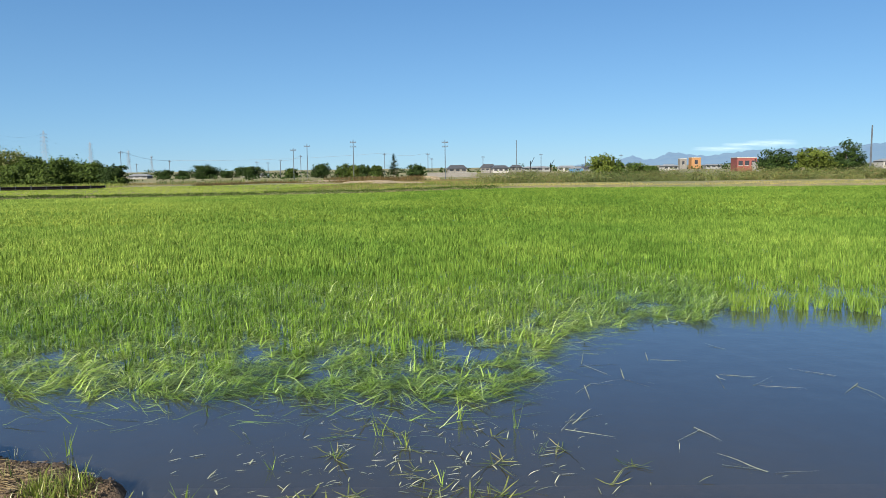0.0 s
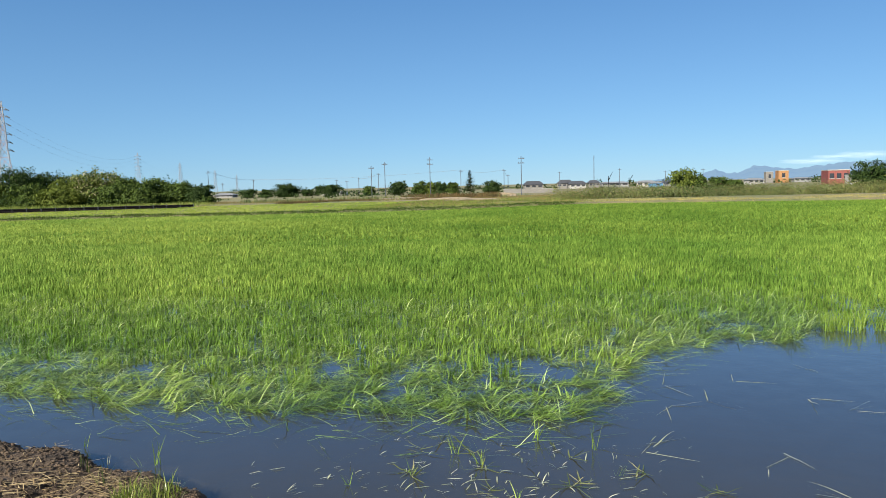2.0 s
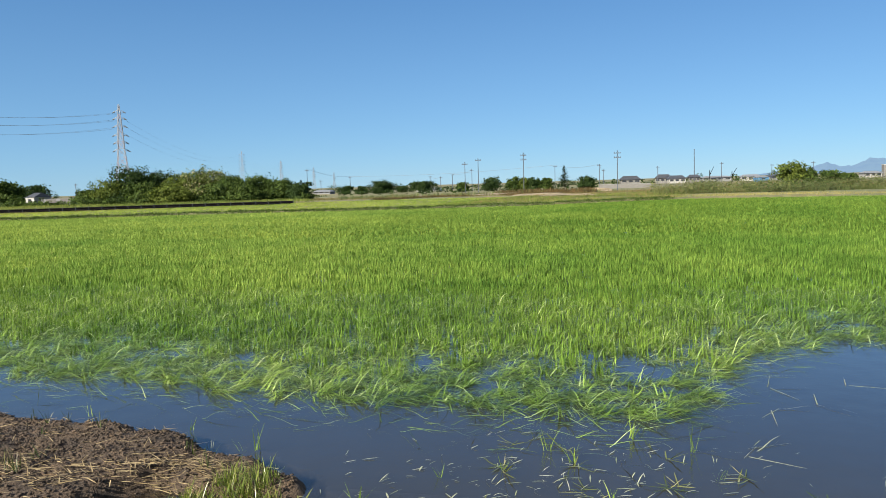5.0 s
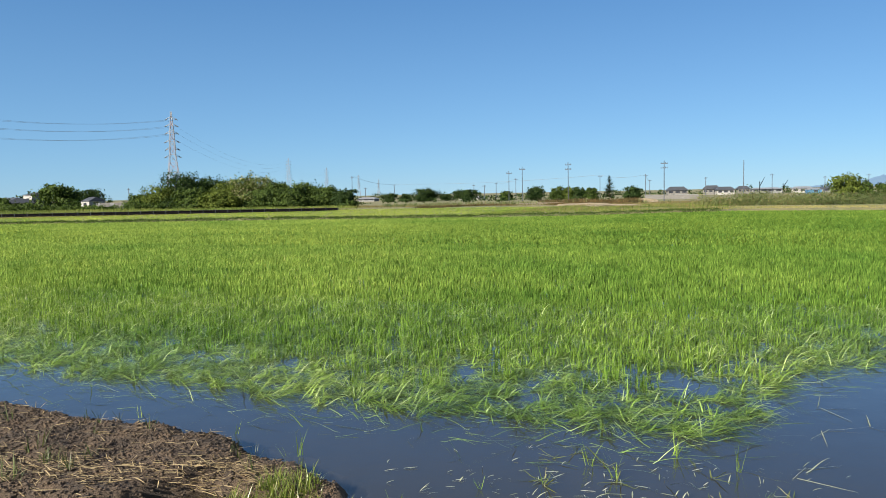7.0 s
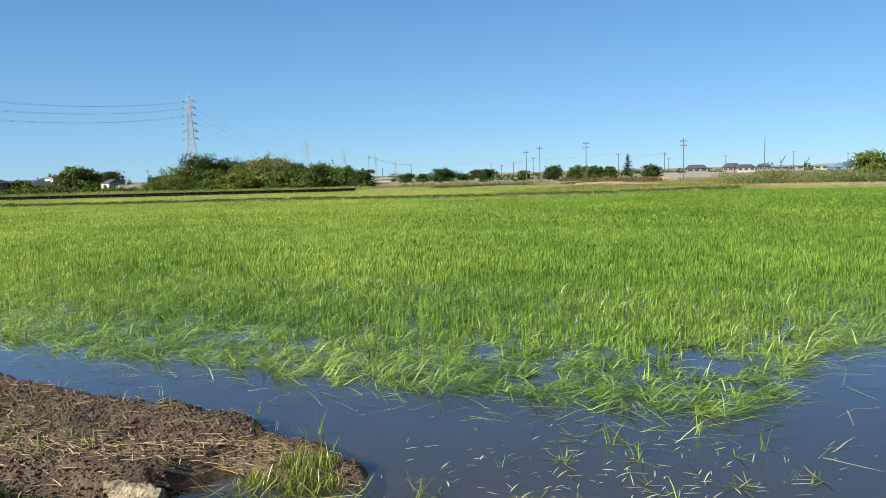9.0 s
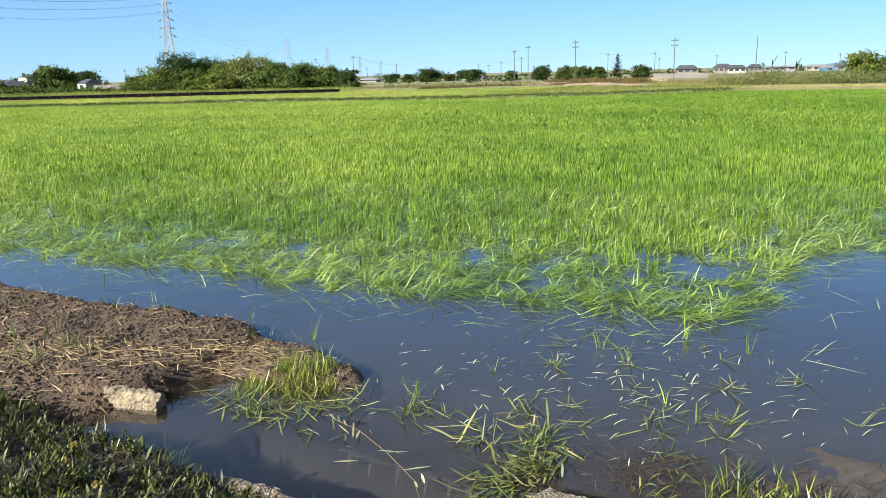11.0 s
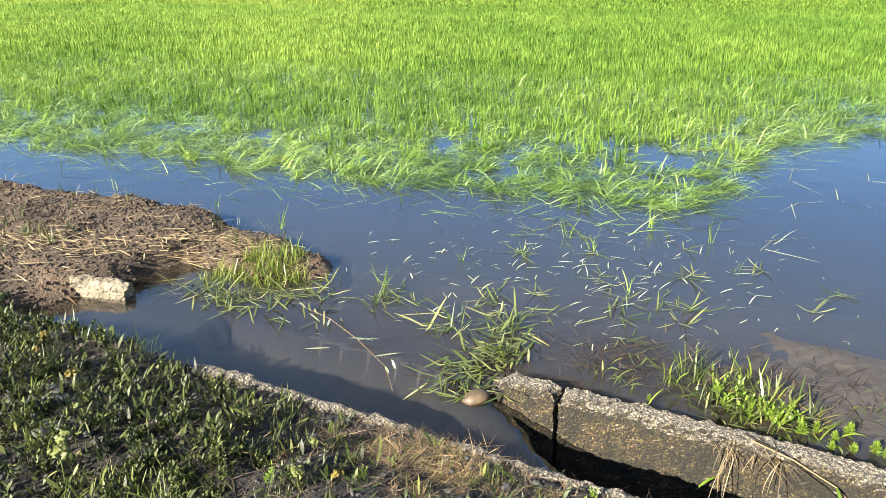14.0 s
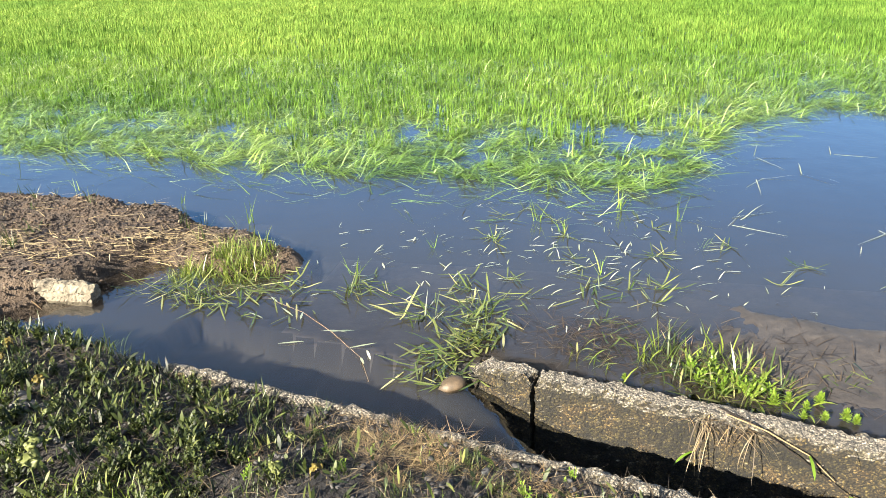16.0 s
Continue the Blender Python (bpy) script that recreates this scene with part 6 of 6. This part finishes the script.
    u, v0 = rng.uniform(-3.0, 1.3, n), rng.uniform(-0.9, -0.02, n)
    x, y = ditch_xy(u, v0 + LEDGE)
    v, f = blades(np.stack([x, y, height(x, y) + 0.010], -1), rng.uniform(-3, 3, n), rng.uniform(0.02, 0.10, n), rng.uniform(1.2, 1.5, n), rng.uniform(1.4, 1.8, n), rng.uniform(0.0018, 0.004, n), 2)
    tagged(new("litter", mesh_of("litter", v, f, LITTER)), "dry stems littering the bank", "straw", kind="stuff")
    # short sprigs and seedlings between the plants
    n = 10500
    u, v0 = rng.uniform(-3.1, 1.2, n), rng.uniform(-1.0, 0.0, n)
    k = ((u < -1.42) | (v0 < -0.10)) & (rng.random(n) < np.where(u < -0.95, 1.0, 0.25) * (0.45 + 0.55 * step(-0.3, 0.3, lattice_noise(u, v0, 5.0, 63))))
    x, y = ditch_xy(u[k], v0[k] + LEDGE)
    n = len(x)
    t0 = rng.uniform(0.1, 1.2, n)
    v, f = blades(np.stack([x, y, height(x, y) + rng.uniform(-0.004, 0.03, n)], -1), rng.uniform(-3.14, 3.14, n), rng.uniform(0.018, 0.062, n), t0, t0 + rng.uniform(0.0, 0.8, n), rng.uniform(0.004, 0.0125, n), 3, None, 0.6, 0.7)
    tagged(new("ground_cover", mesh_of("ground_cover", v, f, WEED)), "small green sprigs covering the bank's soil", "ground cover", kind="stuff")
    # sparse shoots on the mud
    shoots = [tuft_mesh("grass_shoot", 6, 0.06, 0.16, 0.005, 0.4, 0.6, GRASS, 480 + i, 0.012) for i in range(4)]
    for i in range(46):
        x, y = rng.uniform(-4.6, -1.8), rng.uniform(2.7, 3.9)
        if mud_shape(np.array(x), np.array(y)) > 0.02:
            place("grass_shoot", shoots[i % 4], x, y, floor_at(x, y), "thin grass shoots in dark mud", "grass", "shoots in the mud", None, rng.uniform(0.6, 1.2))
    for x, y in ((-3.1, 2.85), (-3.35, 2.95), (-3.6, 3.1), (-2.95, 3.05), (-3.2, 3.15)):
        place("grass_tuft", grass[int(rng.integers(6))], x, y, floor_at(x, y), "tuft of grass at the mud bank's foot", "grass", "grass on the bank", None, 1.3)


def build_water_plants():
    thick = lambda s, n=46, hi=0.2: tuft_mesh("grass_tuft", n, 0.05, hi, 0.0048, 0.85, 1.0, YOUNG, s, 0.05)
    for i, (x, y, s) in enumerate(((-1.66, 3.22, 1.0), (-1.74, 3.14, 1.0), (-1.82, 3.20, 0.9), (-1.70, 3.06, 1.1), (-1.86, 3.08, 0.9), (-1.94, 3.10, 1.0), (-1.60, 3.14, 0.9), (-1.98, 3.02, 0.8))):
        place("grass_tuft", thick(500 + i, 120, 0.15), x, y, max(floor_at(x, y), -0.02), "thick green tuft at the tip of the mud bank", "grass", "tufts in the shallows", None, s)
    sprawl = lambda s, n, hi, w, way: tuft_mesh("sprawling_grass", n, 0.05, hi * 0.9, w * 0.82, 1.5, 0.5, SPRAWL, s, 0.075, 5, way, 0.006, 0.75, 0.45)
    spots = (
        (-2.02, 2.90, 26, 0.24, 0.007, None), (-1.88, 2.84, 30, 0.26, 0.008, None), (-1.76, 2.78, 34, 0.26, 0.008, None), (-1.62, 2.92, 30, 0.24, 0.008, None), (-1.56, 2.74, 16, 0.22, 0.008, None), (-1.42, 2.98, 20, 0.18, 0.009, None), (-1.48, 3.12, 14, 0.20, 0.007, None),
        (-1.30, 2.72, 9, 0.2, 0.010, None), (-1.08, 2.98, 28, 0.17, 0.008, None), (-0.98, 3.12, 9, 0.16, 0.007, None), (-0.72, 2.84, 22, 0.24, 0.010, -1.6),
        (-0.56, 2.90, 34, 0.20, 0.009, None), (-0.46, 2.80, 34, 0.20, 0.011, None), (-0.42, 2.68, 44, 0.19, 0.012, -2.4), (-0.52, 2.60, 44, 0.20, 0.012, -2.2),
        (-0.57, 2.48, 34, 0.20, 0.011, -2.6), (-0.60, 2.38, 22, 0.18, 0.010, 2.9), (-0.54, 2.40, 16, 0.16, 0.009, 2.8), (-0.49, 2.44, 14, 0.14, 0.008, 3.0), (-0.36, 3.02, 10, 0.2, 0.007, 1.0), (0.02, 2.86, 12, 0.18, 0.007, None), (0.10, 2.66, 8, 0.14, 0.007, 2.0), (0.92, 2.60, 9, 0.12, 0.006, None),
    )
    for i, (x, y, n, hi, w, way) in enumerate(spots):
        place("sprawling_grass", sprawl(520 + i, n, hi, w, way), x, y, max(floor_at(x, y), 0.0), "sprawling grass half afloat in muddy shallows", "grass", "tufts in the shallows", None if way is None else 0.0)
    stand = lambda s, n, hi: tuft_mesh("grass_tuft", n, 0.05, hi, 0.007, 0.55, 0.6, GRASS, s, 0.045, 4)
    for i, (x, y, n, hi) in enumerate(((-1.80, 2.82, 14, 0.16), (-1.08, 2.98, 14, 0.14), (-0.50, 2.86, 16, 0.14), (-0.46, 2.66, 16, 0.14), (-0.70, 2.78, 8, 0.16))):
        place("grass_tuft", stand(700 + i, n, hi), x, y, 0.0, "upright grass blades rising from the shallows", "grass", "tufts in the shallows")
    rank = lambda s, n, hi, w, way=None, mat=None: tuft_mesh("grass_tuft", n + 6, 0.06, hi, w * 0.78, 1.4, 1.6, mat or (YOUNG, GRASS, SPRAWL)[s % 3], s, 0.05, 5, way, None, 0.05, 0.35)
    for i, (x, y, n, hi, w, way) in enumerate(((0.33, 2.60, 26, 0.17, 0.006, None), (0.38, 2.54, 34, 0.18, 0.0075, None), (0.44, 2.49, 36, 0.18, 0.008, None), (0.50, 2.51, 34, 0.17, 0.008, None), (0.40, 2.43, 32, 0.14, 0.009, 3.0), (0.48, 2.41, 30, 0.15, 0.009, 3.1), (0.56, 2.43, 26, 0.15, 0.008, 2.4), (0.62, 2.47, 20, 0.15, 0.008, None), (0.36, 2.46, 22, 0.13, 0.008, 3.4), (0.66, 2.41, 14, 0.13, 0.007, 2.0), (0.31, 2.53, 16, 0.15, 0.006, None), (0.58, 2.52, 16, 0.14, 0.007, None), (0.44, 2.60, 14, 0.15, 0.006, None), (0.13, 2.62, 6, 0.11, 0.006, None), (-0.02, 2.60, 10, 0.13, 0.007, 1.9), (0.04, 2.47, 7, 0.13, 0.007, 2.6), (0.85, 2.55, 8, 0.09, 0.006, None))):
        place("grass_tuft", rank(540 + i, n, hi, w, way), x, y, max(floor_at(x, y), 0.0), "rank green tuft on the silt by the wall", "grass", "tufts in the shallows", None if way is None else 0.0)
    for i, (x, y, n, hi) in enumerate(((0.22, 2.66, 12, 0.27), (0.27, 2.63, 10, 0.25), (0.19, 2.59, 7, 0.18), (0.31, 2.70, 6, 0.19), (0.42, 2.64, 6, 0.20))):
        place("grass_tuft", tuft_mesh("grass_tuft", n, 0.08, hi, 0.0055, 0.45, 1.3, (YOUNG, GRASS)[i % 2], 740 + i, 0.025, 5, None, None, 0.0, 0.3), x, y, max(floor_at(x, y), 0.0), "tall upright grass blades by the wall", "grass", "tufts in the shallows")
    for i, (x, y) in enumerate(((0.28, 2.66), (0.33, 2.68), (0.38, 2.62), (0.35, 2.58), (0.43, 2.58), (0.50, 2.58), (0.56, 2.55), (0.62, 2.52))):
        place("dry_tuft", tuft_mesh("dry_tuft", 40, 0.04, 0.13, 0.0040, 1.5, 1.0, (ROT, DEADSTRAW)[i % 2], 560 + i, 0.05, 4, None, None, 0.6), x, y, max(floor_at(x, y), 0.0), "tangle of dead brown grass by the wall", "dry grass", "dead grass by the wall")
    lush = [leafy_weed(780 + i, 0.075, 6, 0.030, FRESH) for i in range(3)]
    for i, (x, y) in enumerate(((0.38, 2.47), (0.44, 2.43), (0.49, 2.46), (0.53, 2.41), (0.42, 2.52), (0.58, 2.44), (0.34, 2.55))):
        place("weed", lush[i % 3], x, y, max(floor_at(x, y), 0.0), "lush bright green weed on the silt by the wall", "weed", "tufts in the shallows", None, rng.uniform(0.8, 1.15))
    # sunken dark debris on the silt
    n = 900
    x, y = np.concatenate([rng.normal(0.02, 0.16, n // 2), rng.normal(0.55, 0.22, n - n // 2)]), np.concatenate([rng.normal(2.72, 0.10, n // 2), rng.normal(2.62, 0.14, n - n // 2)])
    k = along(x, y)[1] > 0.58
    x, y = x[k], y[k]
    n = len(x)
    v, f = blades(np.stack([x, y, np.maximum(height(x, y), -0.004) + 0.006], -1), rng.uniform(-3, 3, n), rng.uniform(0.03, 0.13, n), rng.uniform(1.2, 1.5, n), rng.uniform(1.5, 1.75, n), rng.uniform(0.002, 0.005, n), 3)
    tagged(new("debris", mesh_of("debris", v, f, ROT)), "dark rotten stems lying on the silt", "plant debris", kind="stuff")
    # a trailing stem with a few leaves across the ditch mouth
    t = empty("trailing_stem", pose(0, 0, 0), "long trailing grass stem with pale leaves afloat", "grass stem")
    pts = [(-1.40, 2.83, 0.006), (-1.24, 2.74, 0.014), (-1.06, 2.60, 0.012), (-0.88, 2.43, 0.008), (-0.80, 2.28, 0.004)]
    part("stem", tube(bmesh.new(), pts, [0.0008, 0.0009, 0.0009, 0.0008, 0.0006], 5), DEADSTRAW, t)
    for k, (q, w) in enumerate(((0, -0.9), (1, 2.9), (2, 1.45), (3, 2.6))):
        v, f = blades(np.array([pts[q]]), np.array([w]), np.array([0.06 + 0.02 * (k % 3)]), np.array([1.4]), np.array([1.62]), np.array([0.010]), 5, None, 0.2, 0.5)
        part_mesh("leaf", mesh_of("leaf", v, f, FLOAT), t)
    for i, (u, v) in enumerate(((0.24, 0.46), (0.31, 0.47), (0.38, 0.46), (0.46, 0.48))):
        x, y = ditch_xy(u, v)
        place("dry_tuft", tuft_mesh("dry_tuft", 16, 0.04, 0.12, 0.003, 1.7, 1.4, (DEADSTRAW, ROT)[i % 2], 720 + i, 0.03, 5, 3.3, None, 0.9), x, y, 0.045, "dead grass draped over the wall's edge", "dry grass", "dead grass by the wall", 0.0)
    # roots and straw hanging down the wall's face
    n = 42
    u = np.concatenate([rng.normal(0.27, 0.02, 18), rng.normal(0.37, 0.03, 18), rng.uniform(0.0, 0.9, 6)])
    x, y = ditch_xy(u, 0.436 + rng.normal(0, 0.004, n))
    t0 = rng.uniform(1.7, 3.0, n)
    v, f = blades(np.stack([x, y, 0.045 + rng.normal(0, 0.010, n)], -1), rng.normal(3.3, 1.3, n), rng.uniform(0.05, 0.15, n) + (rng.random(n) < 0.3) * rng.uniform(0.05, 0.2, n), t0, 3.14 + rng.normal(0, 0.3, n), rng.uniform(0.002, 0.005, n), 6)
    tagged(new("hanging_grass", mesh_of("hanging_grass", v, f, LITTER)), "dead grass hanging down the ditch wall", "dry grass")
    # stems that trail down over the wall
    for i, way in enumerate((((0.30, 0.50, 0.06), (0.42, 0.45, 0.055), (0.55, 0.425, -0.01), (0.70, 0.41, -0.10), (0.84, 0.40, -0.20)), ((0.33, 0.47, 0.06), (0.45, 0.44, 0.05), (0.58, 0.43, 0.0), (0.66, 0.425, -0.07)), ((0.28, 0.46, 0.05), (0.27, 0.435, 0.0), (0.25, 0.43, -0.08), (0.26, 0.42, -0.17)))):
        ob = empty("trailing_stem", DITCH, "long brown grass stem hanging over the ditch wall", "grass stem", "stems over the wall")
        part("stem", tube(bmesh.new(), way, [0.0022, 0.0022, 0.002, 0.0016, 0.001][:len(way)], 5), ROT if i == 0 else DEADSTRAW, ob)
        v, f = blades(np.array([way[-2]]), np.array([1.9 + i]), np.array([0.09]), np.array([1.5]), np.array([2.6]), np.array([0.010]), 5, None, 0.2, 0.5)
        part_mesh("leaf", mesh_of("leaf", v, f, FRESH), ob)
    for i, (x, y, s) in enumerate(((0.59, 2.50, 0.9), (0.60, 2.37, 1.1), (0.65, 2.40, 0.9), (0.70, 2.36, 0.8), (0.75, 2.40, 1.1), (0.745, 2.31, 0.8), (0.81, 2.32, 1.0), (0.84, 2.31, 0.8), (0.11, 2.45, 0.6), (0.68, 2.31, 0.7))):
        place("water_weed", rosette(580 + i), x, y, max(floor_at(x, y), 0.0), "feathery bright green water weed in the shallows", "weed", "water weeds", None, s)
    # single shoots and bent stems in open water
    one = lambda s, n, lo, hi, tilt, bend: tuft_mesh("rice_shoot", n, lo, hi, 0.005, tilt, bend, RICE, s, 0.014, 6, None, 0.004)
    for i, (x, y, n, lo, hi, tilt, bend) in enumerate(((0.41, 4.10, 5, 0.12, 0.20, 0.2, 0.3), (-1.96, 3.75, 6, 0.12, 0.22, 0.35, 0.5), (0.51, 3.74, 5, 0.06, 0.12, 0.3, 1.2), (-2.55, 4.0, 4, 0.08, 0.16, 0.5, 1.0), (-0.2, 3.85, 9, 0.1, 0.2, 0.5, 0.9), (-0.35, 4.0, 7, 0.1, 0.18, 0.5, 0.9), (0.0, 3.35, 5, 0.08, 0.14, 0.6, 0.9), (-0.85, 3.55, 6, 0.06, 0.12, 0.9, 0.8), (-0.55, 3.7, 5, 0.06, 0.12, 0.9, 0.8), (-1.15, 3.18, 7, 0.08, 0.16, 0.8, 0.8), (-2.05, 3.72, 4, 0.1, 0.16, 0.5, 0.8), (0.1, 4.25, 8, 0.1, 0.22, 0.6, 1.0), (-3.4, 4.15, 4, 0.1, 0.2, 0.4, 0.6))):
        place("rice_shoot", one(600 + i, n, lo, hi, tilt, bend), x, y, 0.0, "thin rice shoots standing in open water", "rice plant", "shoots in open water")
    drift = [tuft_mesh("drifting_tuft", int(5 + i), 0.05, 0.15, 0.006, 1.55, 0.4, SPRAWL, 660 + i, 0.02, 4, None, 0.005, 0.8, 0.3) for i in range(6)]
    for i in range(30):
        x, y = float(rng.normal(-0.25, 0.55)), float(rng.uniform(3.05, 4.25))
        if not (x < -1.2 and y > 3.0):
            place("drifting_tuft", drift[i % 6], x, y, 0.0, "loose tuft of rice leaves drifting on the water", "rice plant", "drifting tufts", None, rng.uniform(0.7, 1.3))
    curl = lambda s, n, hi: tuft_mesh("bent_stem", n, 0.22, hi, 0.006, 1.55, 0.7, FLOAT, s, 0.04, 8, 1.5, 0.004, 1.25)
    for i, (x, y, n) in enumerate(((0.70, 4.20, 2), (0.66, 4.05, 2), (1.05, 5.45, 3), (1.25, 5.05, 2), (1.95, 5.15, 3), (2.1, 4.9, 2), (1.45, 4.12, 2), (1.38, 3.56, 1), (1.6, 3.52, 2), (2.75, 4.9, 2), (2.7, 5.1, 1), (0.95, 4.95, 3), (1.6, 5.6, 2), (2.3, 5.9, 1))):
        place("bent_stem", curl(620 + i, n, 0.34), x, y, 0.0, "pale bent rice stem lying on the water", "rice stem", "stems on the water", float(rng.normal(0, 25)))
    # torn leaf bits afloat
    bits = []
    for i in range(8):
        r = np.random.default_rng(640 + i)
        L = np.array([r.uniform(0.03, 0.085)])
        v, f = blades(np.zeros((1, 3)), np.array([0.0]), L, np.array([(1.52, 1.2, 1.5, 0.9)[i % 4]]), np.array([1.6]), np.array([r.uniform(0.004, 0.0065)]), 4, None, 0.3, 0.8)
        bits.append(mesh_of("floating_leaf", v, f, FLOAT))
    for i in range(240):
        for _ in range(30):
            x, y = rng.normal(-0.22, 0.68), rng.normal(3.45, 0.46)
            if 2.75 < y < 4.4 and not (x < -1.5 and y > 3.0):
                break
        place("floating_leaf", bits[i % 8], float(x), float(y), 0.003, "torn pale green leaf bit floating on the water", "leaf", "leaf bits afloat", float(rng.normal(-75, 60)), rng.uniform(0.55, 1.5))
    for i, (x, y) in enumerate(((-1.15, 2.52), (-0.84, 2.43), (-1.28, 2.72), (-1.2, 2.6), (-0.95, 2.5), (-1.0, 2.62), (-1.4, 2.68))):
        place("floating_leaf", bits[i], x, y, 0.004, "broad yellow-green leaf floating in the ditch mouth", "leaf", "leaf bits afloat", None, 1.7)


build_bank_plants()
build_water_plants()
